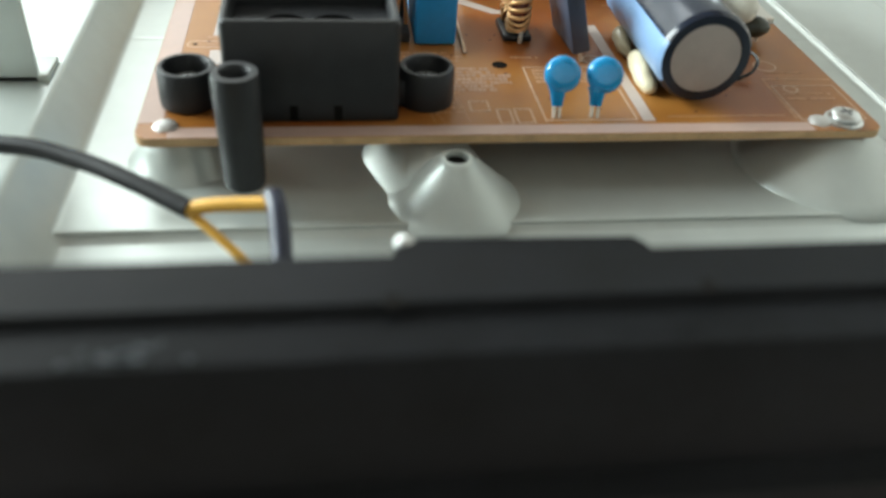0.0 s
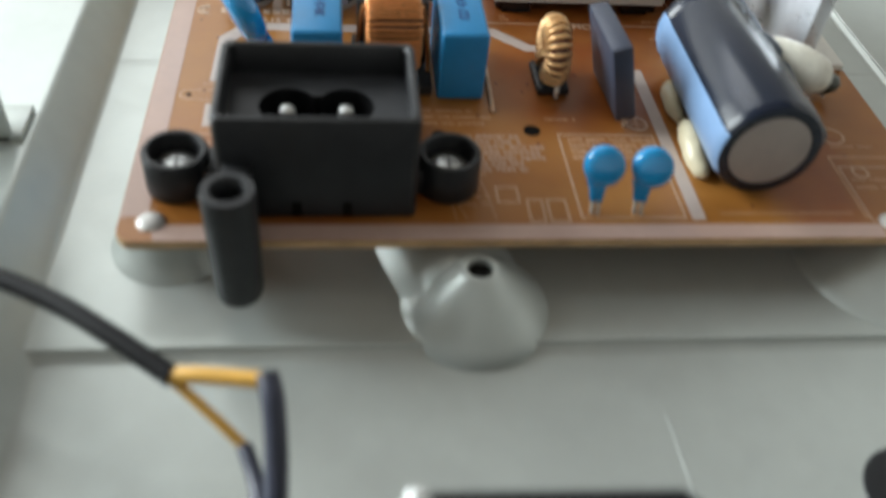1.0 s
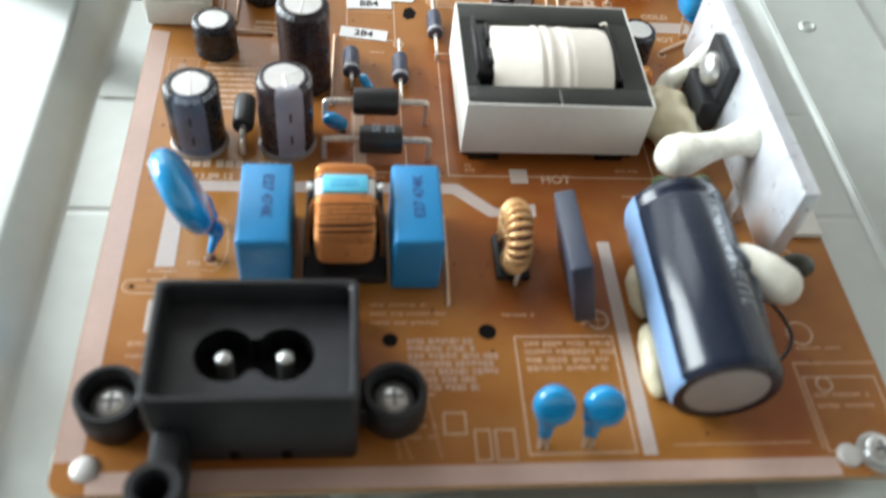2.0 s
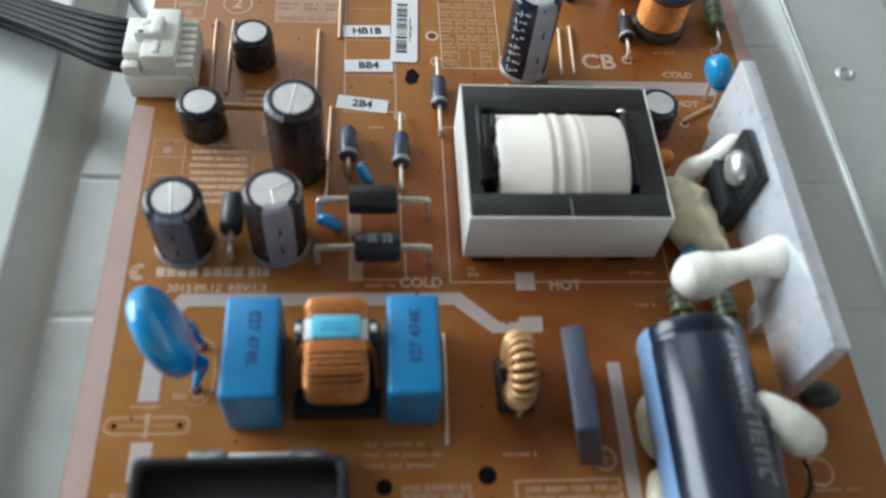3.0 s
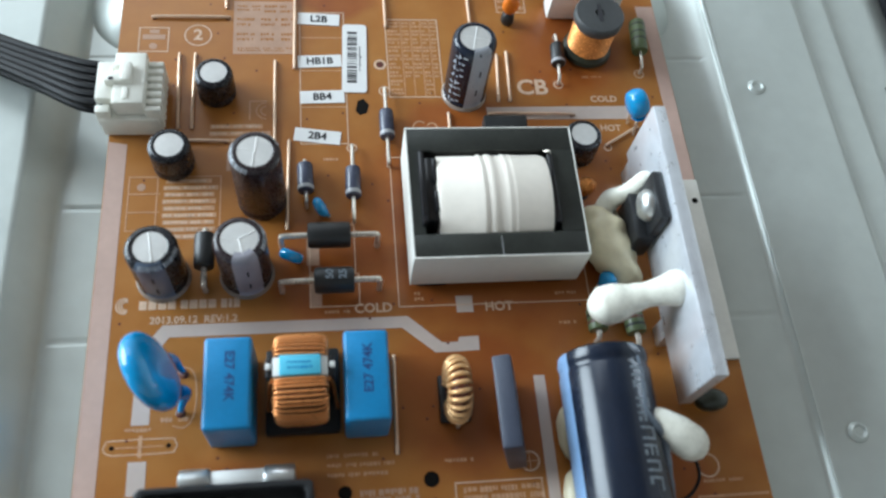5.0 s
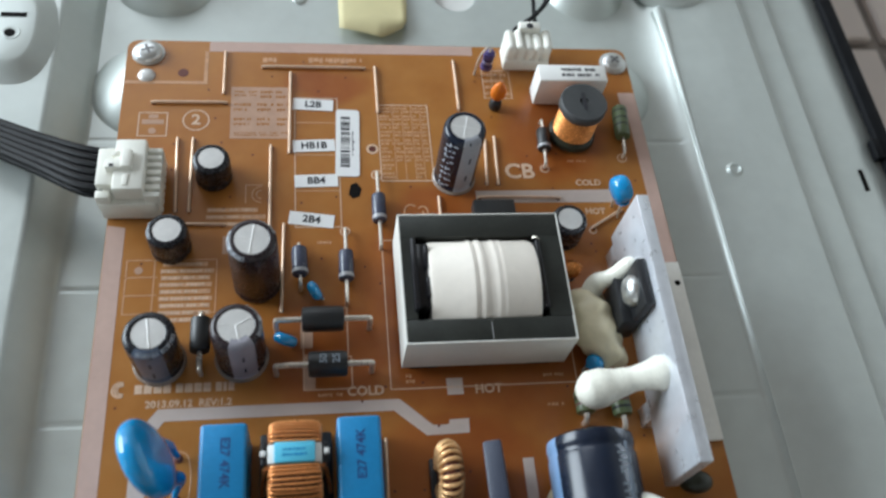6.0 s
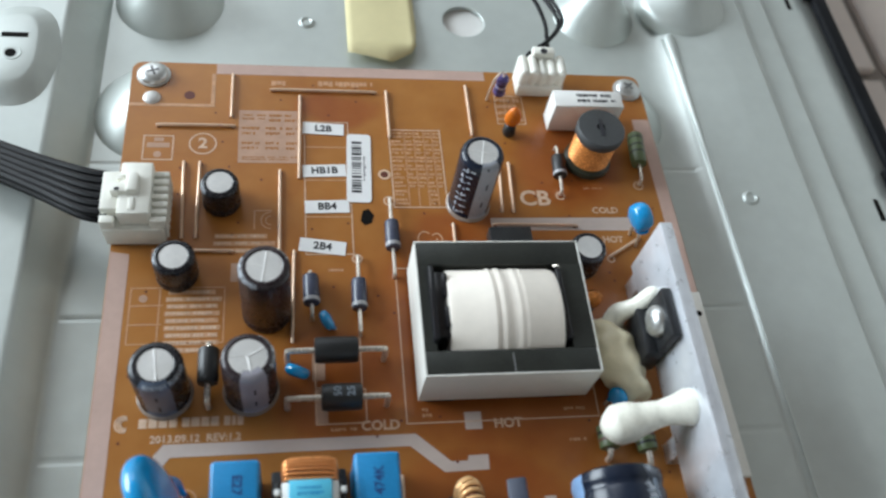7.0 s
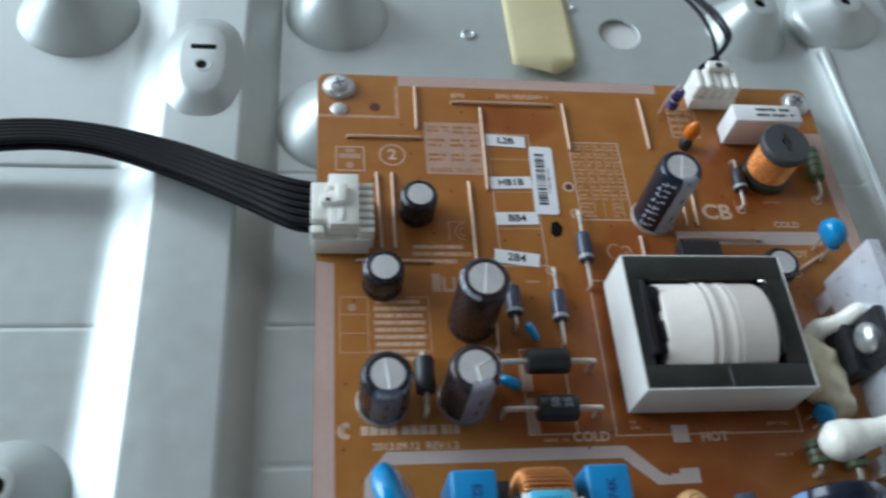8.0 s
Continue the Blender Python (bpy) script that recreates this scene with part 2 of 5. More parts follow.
def spline(pts, n=8):
    pts = [Vector(p) for p in pts]
    if len(pts) < 3:
        return pts
    out = []
    ext = [pts[0] * 2 - pts[1]] + pts + [pts[-1] * 2 - pts[-2]]
    for k in range(1, len(ext) - 2):
        a, b, c, d = ext[k - 1:k + 3]
        for i in range(n):
            t = i / n
            out.append(0.5 * (2 * b + (c - a) * t + (2 * a - 5 * b + 4 * c - d) * t * t + (3 * b - a - 3 * c + d) * t ** 3))
    out.append(pts[-1])
    return out


def tube(bm, pts, r, seg=8, n=6, smooth=True):
    """A round wire along points; r may be a number or a list along the given points."""
    path = spline(pts, n) if smooth else [Vector(p) for p in pts]
    m = len(path)
    if isinstance(r, (list, tuple)):
        rs = [float(np.interp(i / (m - 1) * (len(r) - 1), range(len(r)), r)) for i in range(m)]
    else:
        rs = [r] * m
    rings, up = [], None
    for i, p in enumerate(path):
        d = (path[min(i + 1, m - 1)] - path[max(i - 1, 0)]).normalized()
        if up is None:
            up = Vector((0, 0, 1)) if abs(d.z) < 0.9 else Vector((1, 0, 0))
        side = d.cross(up).normalized()
        up = side.cross(d).normalized()
        rings.append([bm.verts.new(p + (side * math.cos(2 * math.pi * k / seg) + up * math.sin(2 * math.pi * k / seg)) * rs[i])
                      for k in range(seg)])
    for a, b in zip(rings, rings[1:]):
        for k in range(seg):
            j = (k + 1) % seg
            bm.faces.new((a[k], a[j], b[j], b[k]))
    bm.faces.new(rings[0][::-1])
    bm.faces.new(rings[-1])
    return bm


def prism(bm, outline, z0, z1, bevel=0.0):
    """An outline in x and y, raised from z0 to z1."""
    lo = [bm.verts.new((x, y, z0)) for x, y in outline]
    hi = [bm.verts.new((x, y, z1)) for x, y in outline]
    n = len(lo)
    bm.faces.new(lo[::-1])
    bm.faces.new(hi)
    for i in range(n):
        j = (i + 1) % n
        bm.faces.new((lo[i], lo[j], hi[j], hi[i]))
    if bevel:
        es = [e for v in hi for e in v.link_edges if e.other_vert(v) in hi]
        bmesh.ops.bevel(bm, geom=list(set(es)), offset=bevel, segments=2, affect="EDGES")
    return bm


def rounded(x0, y0, x1, y1, r, n=5):
    out = []
    for cx, cy, a0 in ((x1 - r, y1 - r, 0), (x0 + r, y1 - r, 90), (x0 + r, y0 + r, 180), (x1 - r, y0 + r, 270)):
        for i in range(n + 1):
            a = radians(a0 + 90 * i / n)
            out.append((cx + r * math.cos(a), cy + r * math.sin(a)))
    return out


def blob(bm, pts, radii, bumps=0.12, seg=18, seed=1):
    """A soft squeezed bead along points, uneven, with rounded ends."""
    path = spline(pts, 10)
    run = [0.0]
    for a, b in zip(path, path[1:]):
        run.append(run[-1] + (b - a).length)
    total = run[-1]
    ends = (max(radii[0], radii[1] * .8), max(radii[-1], radii[-2] * .8))
    steps = sorted({round(total * (0.5 - 0.5 * math.cos(math.pi * i / 40)), 4) for i in range(41)})
    cs, rs = [], []
    for d in steps:
        p = Vector([float(np.interp(d, run, [q[k] for q in path])) for k in range(3)])
        r = float(np.interp(d / total * (len(radii) - 1), range(len(radii)), radii))
        for e, f in ((d, ends[0]), (total - d, ends[1])):
            f = min(f, total * .45)
            if e < f:
                r = max(r, f * .8) * math.sqrt(max(0.0, 1 - (1 - e / f) ** 2))
        cs.append(p)
        rs.append(max(r, 0.03))
    tube(bm, cs, rs, seg, 1, False)
    for v in bm.verts:
        v.co += noise.noise_vector(v.co * 0.3 + Vector((seed * 7.1, 0, 0))) * bumps * 4
    return bm


def letters(name, text, x, y, z, size, material, parent, turn=0, flat=0.06, label="", bold=0.035):
    """Flat lettering with the built-in font, centred at x, y; size: height of capitals in millimetres."""
    cu = bpy.data.curves.new(name, "FONT")
    cu.body, cu.size, cu.align_x, cu.align_y = text, size * MM * 1.4, "CENTER", "CENTER"
    cu.extrude, cu.resolution_u, cu.offset = flat * MM / 2, 3, bold * size * MM
    tmp = new(name, cu)
    me = bpy.data.meshes.new_from_object(tmp.evaluated_get(bpy.context.evaluated_depsgraph_get()))
    bpy.data.objects.remove(tmp)
    me.materials.clear()
    me.materials.append(material)
    ob = new(name, me)
    ob.parent = parent
    ob.matrix_basis = pose(x * MM, y * MM, z * MM, 0, 0, turn)
    if label:
        ob["label"] = label
    return ob


def bars(bm, x0, y0, x1, y1, rows, z, seed, fill=0.5, h=0.05):
    """Lines of unreadable print: short bars in rows, in clumps like words, some rows ending early."""
    rnd = random.Random(seed)
    step = (y1 - y0) / rows
    for i in range(rows):
        x, end = x0, x1 - (x1 - x0) * rnd.choice((0, 0, 0, 0.1, 0.25))
        lo, hi = y0 + i * step + step * (1 - fill) / 2, y0 + i * step + step * (1 + fill) / 2
        left = rnd.randint(3, 8)
        while x < end - 0.2:
            w = min(rnd.uniform(0.3, 0.85) * min(1.6, max(0.8, (hi - lo))), end - x)
            cut = rnd.choice((0, 0, 0.25)) * (hi - lo)
            box(bm, (x, lo + cut, z), (x + w, hi, z + h))
            x += w + rnd.uniform(0.14, 0.24)
            left -= 1
            if not left:
                x += rnd.uniform(0.4, 0.9)
                left = rnd.randint(3, 8)
    return bm


def outline_frame(bm, x0, y0, x1, y1, w, z, h=0.05):
    box(bm, (x0, y0, z), (x1, y0 + w, z + h))
    box(bm, (x0, y1 - w, z), (x1, y1, z + h))
    box(bm, (x0, y0 + w, z), (x0 + w, y1 - w, z + h))
    box(bm, (x1 - w, y0 + w, z), (x1, y1 - w, z + h))
    return bm


# ---- room ----
FLOORZ = -48.0


def structure(name, bm, material, label, category, smooth=None):
    return tagged(finish(name, bm, material, smooth), label, category, kind="structure")


structure("floor", box(bm_new(), (-1600, -1700, FLOORZ - 60), (1700, 1900, FLOORZ - 4)), GROUT,
          "beige tiled floor with grey grout joints", "floor")
# added ceiling, out of view; its darkness stands for the camera operator's shadow
structure("ceiling", box(bm_new(), (-1600, -1700, 2400), (1700, 1900, 2450)), CEILING, "unseen plain ceiling, coloured dark to dim light from above", "ceiling")
structure("wall_south", box(bm_new(), (-1600, -1760, FLOORZ - 60), (1700, -1700, 2400)), PLASTER, "plain pale plastered wall", "wall")
# unseen north wall, with an opening made up to suit the fill lamp
bw = bm_new()
for a, b in (((-1600, 1900, FLOORZ - 60), (1700, 1960, 1050)), ((-1600, 1900, 2050), (1700, 1960, 2400)),
             ((-1600, 1900, 1050), (-1450, 1960, 2050)), ((-50, 1900, 1050), (1700, 1960, 2050))):
    box(bw, a, b)
structure("wall_north", bw, PLASTER, "unseen pale plastered wall, opening added for the north fill light", "wall")
structure("wall_east", box(bm_new(), (1700, -1700, FLOORZ - 60), (1760, 1900, 2400)), PLASTER, "plain pale plastered wall", "wall")
bw = bm_new()
for a, b in (((-1660, -1700, FLOORZ - 60), (-1600, 1900, FLOORZ)), ((-1660, -1700, 1900), (-1600, 1900, 2400)),
             ((-1660, -1700, FLOORZ), (-1600, 100, 1900)), ((-1660, 1600, FLOORZ), (-1600, 1900, 1900))):
    box(bw, a, b)
structure("wall_west", bw, PLASTER, "pale plastered wall with a tall glazed door opening", "wall")

# ---- television chassis: pressed sheet metal, lying on its face ----
ZF = -10.0      # sheet beside and under the board
BENDS = [(-46.6, ZF), (-37.3, -3.5), (-18.8, -3.5), (-12.2, ZF), (149.7, ZF), (150.9, -8.8), (166, -7.2), (176, -7.2), (178.5, -9.5), (187, -9.5),
         (190, -12), (206.8, -12)]


def rounded_bends(pts, r=0.45):
    """The bends of a pressed profile, each eased by short chamfers so that the flats stay flat."""
    out = []
    for k, (x, z) in enumerate(pts):
        if k in (0, len(pts) - 1):
            out.append((x, z))
            continue
        for s, (px, pz) in ((-1, pts[k - 1]), (1, pts[k + 1])):
            d = math.hypot(px - x, pz - z)
            for q in ((1.9, 0.75) if s < 0 else (0.75, 1.9)):
                f = min(r * q / d, 0.42)
                ease = 0.14 * (1 if q < 1 else 0)
                zz = z + (pz - z) * f
                mid = (pts[k - 1][1] + pts[k + 1][1]) / 2
                out.append((round(x + (px - x) * f, 3), zz + (mid - z) * ease * 0.15))
    return out


SHEET = rounded_bends(BENDS)
CHX0, CHX1, CHY0, CHY1 = -190, 206.8, -61, 330


def sheet_height(x, y):
    base = np.interp(x, [CHX0] + [p[0] for p in SHEET], [ZF] + [p[1] for p in SHEET])
    inside = -12.2 < x < 149.7
    if inside:
        base += np.interp(y, [-12.0, -10.2, 61.2, 61.9, 62.6, 92.8, 93.4, 94.0, 135.8, 136.4, 137.0, 150.0],
                          [-1.2, 0, 0, -0.28, 0, 0, -0.28, 0, -1.6, -1.9, -1.7, -2.2])
        k = np.interp(x, [-12.2, -10.5, 147.2, 149.2], [0, 1, 1, 0])
        base = base * k + ZF * (1 - k)
    elif x <= -46.6:
        base += np.interp(y, [92.8, 93.4, 94.0, 135.2, 135.8, 136.4], [0, -0.3, 0, 0, -0.3, 0])
    return float(base)


def axis_steps(lo, hi, fine, marks):
    vals = set(np.arange(lo, hi + 0.01, fine).round(2)) | {hi}
    for m in marks:
        vals |= {m}
    return sorted(v for v in vals if lo <= v <= hi)


def build_sheet():
    xs = axis_steps(CHX0, CHX1, 10, [p[0] for p in SHEET] + [-10.5, 147.2])
    ys = axis_steps(CHY0, CHY1, 10, [-12.6, -12, -10.2, -9.6, 60.6, 61.2, 61.9, 62.6, 63.2, 92.2, 92.8, 93.4, 94, 94.6, 135.2, 135.8, 136.4, 137, 137.6])
    hole = (88.5, 191.0, 6.2)
    bm = bm_new()
    grid = {(i, j): bm.verts.new((x, y, sheet_height(x, y))) for i, x in enumerate(xs) for j, y in enumerate(ys)}
    for i in range(len(xs) - 1):
        for j in range(len(ys) - 1):
            if not (80 <= xs[i] and xs[i + 1] <= 100 and 179 <= ys[j] and ys[j + 1] <= 199):
                bm.faces.new((grid[i, j], grid[i + 1, j], grid[i + 1, j + 1], grid[i, j + 1]))
    # round hole through the sheet, in the patch left open above
    border = [e for e in bm.edges if len(e.link_faces) == 1 and all(79 < v.co.x < 101 and 178 < v.co.y < 200 for v in e.verts)]
    rim = [bm.verts.new((hole[0] + hole[2] * math.cos(2 * math.pi * k / 40), hole[1] + hole[2] * math.sin(2 * math.pi * k / 40), ZF - 2.2)) for k in range(40)]
    lip = [bm.verts.new((hole[0] + (v.co.x - hole[0]) * 1.05, hole[1] + (v.co.y - hole[1]) * 1.05, ZF - 2.2)) for v in rim]
    for k in range(40):
        bm.faces.new((rim[k], rim[(k + 1) % 40], lip[(k + 1) % 40], lip[k]))
    ring = [bm.edges.get((lip[k], lip[(k + 1) % 40])) for k in range(40)]
    bmesh.ops.triangle_fill(bm, use_beauty=True, use_dissolve=False, edges=border + ring)
    bm.normal_update()
    bmesh.ops.reverse_faces(bm, faces=[f for f in bm.faces if f.normal.z < 0])
    ob = finish("sheet", bm, STEEL, 50)
    if ob.data.polygons[0].normal.z < 0:
        ob.data.flip_normals()
    mod = ob.modifiers.new("thickness", "SOLIDIFY")
    mod.thickness, mod.offset = 0.0009, -1
    return ob


chassis = thing("television", (0, 0, ZF), "opened television lying face down, grey steel chassis, black surround", "television")


def at_chassis(ob):
    ob.parent = chassis
    ob.matrix_parent_inverse = pose(0, 0, -ZF * MM)
    return ob


at_chassis(build_sheet())


def standoff(x, y, r_base, r_top, top, base=ZF, hole=2.0):
    """A drawn cone in the sheet, with a rolled foot and a pierced top."""
    h = top - base
    prof = [(r_base + 2.0, -3.2), (r_base + 1.3, -1.4), (r_base + 0.6, 0.2), (r_base - 0.7, h * 0.14), (r_base * 0.53 + r_top * 0.47, h * 0.52),
            (r_top + 0.5, h - 0.8), (r_top, h - 0.2), (r_top - 0.6, h)]
    if hole:
        prof += [(hole, h), (hole, h - 1.2)]
    bm = lathe(bm_new(), prof, 48, (x, y, base))
    ob = at_chassis(finish("standoff", bm, STEEL, 60))
    if hole:
        at_chassis(finish("screw_hole", lathe(bm_new(), [(hole * 0.98, 0), (hole * 0.98, 0.1)], 20, (x, y, top - 1.1)),
                          STEELDARK, 30))
    return ob


for x, y, rb, rt, top, base in ((52.2, -3, 10.8, 3.0, -1.9, ZF), (5.4, 10.8, 8.8, 5, -1.9, ZF), (125.5, 6, 17, 5, -1.9, ZF),
                                (5.2, 153, 16, 5, -1.9, ZF - 2.2), (127, 154, 14, 5, -1.9, ZF - 2.2)):
    standoff(x, y, rb, rt, top, base)
for x, y, rb, rt, top, base in ((4.8, 194, 14, 6, 0, ZF - 2.2), (129.5, 195, 12, 5, -1, ZF - 2.2), (158, 198, 12.5, 5, -1, -7.2),
                                (-64, 187, 15, 6, 2, ZF), (-58, 57, 11, 4, -2, ZF)):
    standoff(x, y, rb, rt, top, base)

# low ridge that runs back from the front standoff under the board
bm = bm_new()
for x, y, r, z in ((51.6, -2, 10.2, ZF - .1), (47.5, 11, 10.5, ZF - .1), (50.6, -1.6, 7.0, ZF + 3.0), (47.5, 11, 8.0, ZF + 3.0), (50.8, 0.5, 2.6, -3.6), (47.8, 11, 4.0, -2.2)):
    for i in range(40):
        bm.verts.new((x + r * math.cos(math.pi * i / 20), y + r * math.sin(math.pi * i / 20), z))
bmesh.ops.convex_hull(bm, input=bm.verts)
at_chassis(finish("standoff_ridge", bm, STEEL, 60))

# raised oval boss with a slot and a hole
bm = bm_new()
prof = []
for k, (rx, ry, z) in enumerate(((10.4, 17.6, -3.8), (9.7, 16.6, -3.4), (8.4, 14.6, -2.5), (6.9, 12.8, -1.5), (5.8, 11.6, -0.85), (5.1, 10.8, -0.6))):
    prof.append([bm.verts.new((-29 + px, 164 + py, z)) for px, py in
                 [(rx * math.copysign(abs(math.cos(a)) ** 0.75, math.cos(a)), ry * math.copysign(abs(math.sin(a)) ** 0.85, math.sin(a)))
                  for a in (2 * math.pi * i / 48 for i in range(48))]])
for a, b in zip(prof, prof[1:]):
    for i in range(48):
        bm.faces.new((a[i], a[(i + 1) % 48], b[(i + 1) % 48], b[i]))
bm.faces.new(prof[-1])
at_chassis(finish("oval_boss", bm, STEEL, 50))
at_chassis(finish("slot", box(bm_new(), (-32.2, 167.0, -.65), (-26.0, 168.5, -0.5)), STEELDARK))
at_chassis(finish("screw_hole", lathe(bm_new(), [(1.3, 0), (1.3, 0.1)], 20, (-29.2, 161.5, -0.46)), STEELDARK))
at_chassis(finish("hole_rim", lathe(bm_new(), [(2.3, 0), (2.1, 0.28), (1.5, 0.2)], 24, (-28.9, 161.6, -.7)), STEEL, 40))

# pierced hole and small dimples
at_chassis(finish("reflector_sheet", box(bm_new(), (-180, -50, -15.5), (196, 325, -13.7)), CERAMIC))
for x, y, z in ((42.5, 188, ZF - 2.2), (158.7, 124.5, -8.0), (158.4, 33.4, -8.0), (40, 206, ZF - 2.2), (74, 201, ZF - 2.2), (103, 232, ZF - 2.2)):
    at_chassis(finish("dimple", lathe(bm_new(), [(2.4, -.1), (2.0, 0.5), (1.5, 0.7), (1.0, 0.25)], 20, (x, y, z)), STEEL, 40))
# pressed ridge near the rim
bm = tube(bm_new(), [(151.0, -30, -9.1), (151.0, 60, -9.05), (150.9, 120, -9.05), (150.6, 165, -9.2), (150.4, 184, -9.6)], [0.35, 0.4, 0.45, 1.0, 2.0], 10, 6)
at_chassis(finish("pressed_ridge", bm, STEEL, 60))
at_chassis(finish("pressed_ridge", tube(bm_new(), [(-40, -10.3, -10.3), (40, -10.3, -10.3), (147, -10.6, -10.3)], 0.5, 8, 6), STEEL, 60))
at_chassis(finish("rubber_plug", lathe(bm_new(), [(7.8, 0), (7.6, 0.5), (6.6, 0.8), (3.0, 0.8)], 32, (109.4, -37.4, -11.4)), BLACKPL, 50))
at_chassis(finish("pressed_ridge", tube(bm_new(), [(77.6, -23, -11.4), (78, -34, -11.4), (78.4, -58, -11.4)], 0.3, 6, 4), STEEL, 60))
# slots in the right flange
for x, y in ((199.2, 123.4), (200, 96), (198.5, 206)):
    at_chassis(finish("slot", box(bm_new(), (x - 0.7, y - 3.6, -11.98), (x + 0.7, y + 3.6, -11.85)), STEELDARK))

# upright bracket on the left rib
br = thing("steel_bracket", (-26.5, 28, -3.5), "grey folded steel bracket standing on the chassis", "bracket")
bm = box(bm_new(), (-9, 0, 0), (5.0, 1.2, 46), 0.3)
box(bm, (-9, 0, 0), (6.6, 8.5, 1.3), 0.3)
part("bracket_plate", bm, STEEL, br)

# ---- black frame of the screen round the chassis ----
def rim_part(name, bm, label=""):
    ob = at_chassis(finish(name, bm, BEZEL, 40))
    if label:
        ob["label"] = label
    return ob


def extrude_x(bm, outline, x0, x1):
    a = [bm.verts.new((x0, y, z)) for y, z in outline]
    b = [bm.verts.new((x1, y, z)) for y, z in outline]
    n = len(a)
    bm.faces.new(a)
    bm.faces.new(b[::-1])
    for i in range(n):
        bm.faces.new((a[i], a[(i + 1) % n], b[(i + 1) % n], b[i]))
    return bm


rim_part("front_rail", extrude_x(bm_new(), [(-61.3, -12), (-61.3, 23.9), (-62.0, 24.6), (-68.9, 25.0), (-69.6, 24.0), (-71.4, 24.0),
                                            (-72.4, 25.2), (-75.4, 25.0), (-76.9, 22.9), (-77.5, 12), (-78.4, 11.5), (-80, 10.5), (-81, -30),
                                            (-81, FLOORZ), (-61, FLOORZ)], -215, 222))
bm = box(bm_new(), (207, -60, FLOORZ), (211.6, 340, -10), 0.8)
rim_part("side_rail", bm)
rim_part("side_rail", box(bm_new(), (-215, -60, FLOORZ), (-191, 340, -6), 0.8))
rim_part("back_rail", box(bm_new(), (-191, 331, FLOORZ), (207, 345, -6), 0.8))
for y in (84, 133, 210, 265):
    rim_part("clip", box(bm_new(), (204.6, y - 3.4, -12), (207, y + 3.4, -9.4), 0.4))
for x, y, w in ((35.7, -68.8, .6), (64, -68.4, .5)):
    at_chassis(finish("notch", box(bm_new(), (x - w, y - 0.9, 24.7), (x + w, y + 0.9, 25.06)), STEELDARK))
rnd = random.Random(9)
bm = bm_new()
for k in range(16):
    x, y = rnd.gauss(14, 3), rnd.uniform(-75.0, -72.8)
    box(bm, (x, y, 24.95), (x + rnd.uniform(.3, 1.1), y + rnd.uniform(.15, .4), 25.2))
tagged(at_chassis(finish("scuff", bm, SCUFF)), kind="stuff")
# clip block at the front rail
bm = prism(bm_new(), [(37.5, -61.2), (37.5, -50), (39, -48.6), (64.5, -49.4), (66, -51), (67.5, -61.2)], -11, 16.7, 0.6)
rim_part("clip_block", bm, "black clip block with a worn bright corner")
bm = lathe(bm_new(), [(1.3, 0), (1.2, 0.5), (0.6, 0.9)], 14, (38.8, -49.4, 16.1))
at_chassis(finish("worn_corner", bm, SCREWSTEEL, 40))

# ---- loose cable in front ----
cab = thing("loose_cable", (11.4, -25.4, ZF), "black cable with two amber wires in dark sleeves", "cable")


def cab_part(name, pts, r, m, label=""):
    ob = part(name, tube(bm_new(), pts, r, 12, 8), m, cab, label)
    ob.matrix_parent_inverse = pose(-11.4 * MM, 25.4 * MM, -ZF * MM)


cab_part("jacket", [(-75, 4, -4), (-45, -1, 1.5), (-16, -9.6, 5.6), (-4.7, -14.7, 6.1), (4, -20.6, 6.0), (12.3, -26.8, 5.4)], 1.35, CABLE)
cab_part("wire", [(12, -26.6, 5.4), (16, -27.6, 6.6), (23.6, -29.6, 8.0)], 1.0, YELLOW, "amber wire")
cab_part("wire", [(12, -26.7, 5.0), (16, -29.7, 2.9), (20.8, -33.3, -0.2)], 0.65, YELLOW, "amber wire")
cab_part("sleeve", [(23.6, -30.2, 10.0), (24.3, -33, 9), (24.7, -37.9, 5.5), (24.6, -45, 1)], 1.35, CABLEGREY, "dark grey heat-shrink sleeve")
cab_part("sleeve", [(20.5, -33.1, 0.0), (22.2, -38, -0.4), (23.4, -45, 0.2)], 1.0, CABLEGREY, "dark grey heat-shrink sleeve")
cab_part("solder_tip", [(23.9, -46, 0.8), (24, -49, 0.2)], 1.2, SCREWSTEEL, "bright tinned tip")

# ---- circuit board ----
BX0, BX1, BY0, BY1 = -0.3, 131.3, 1.0, 159.4
board = thing("power_supply_board", (0, 0, -1.6), "orange-brown phenolic power supply circuit board with pale print", "circuit board")


def on_board(name, bm, material, label="", smooth=None):
    ob = part(name, bm, material, board, label, smooth)
    ob.matrix_parent_inverse = pose(0, 0, 1.6 * MM)
    return ob


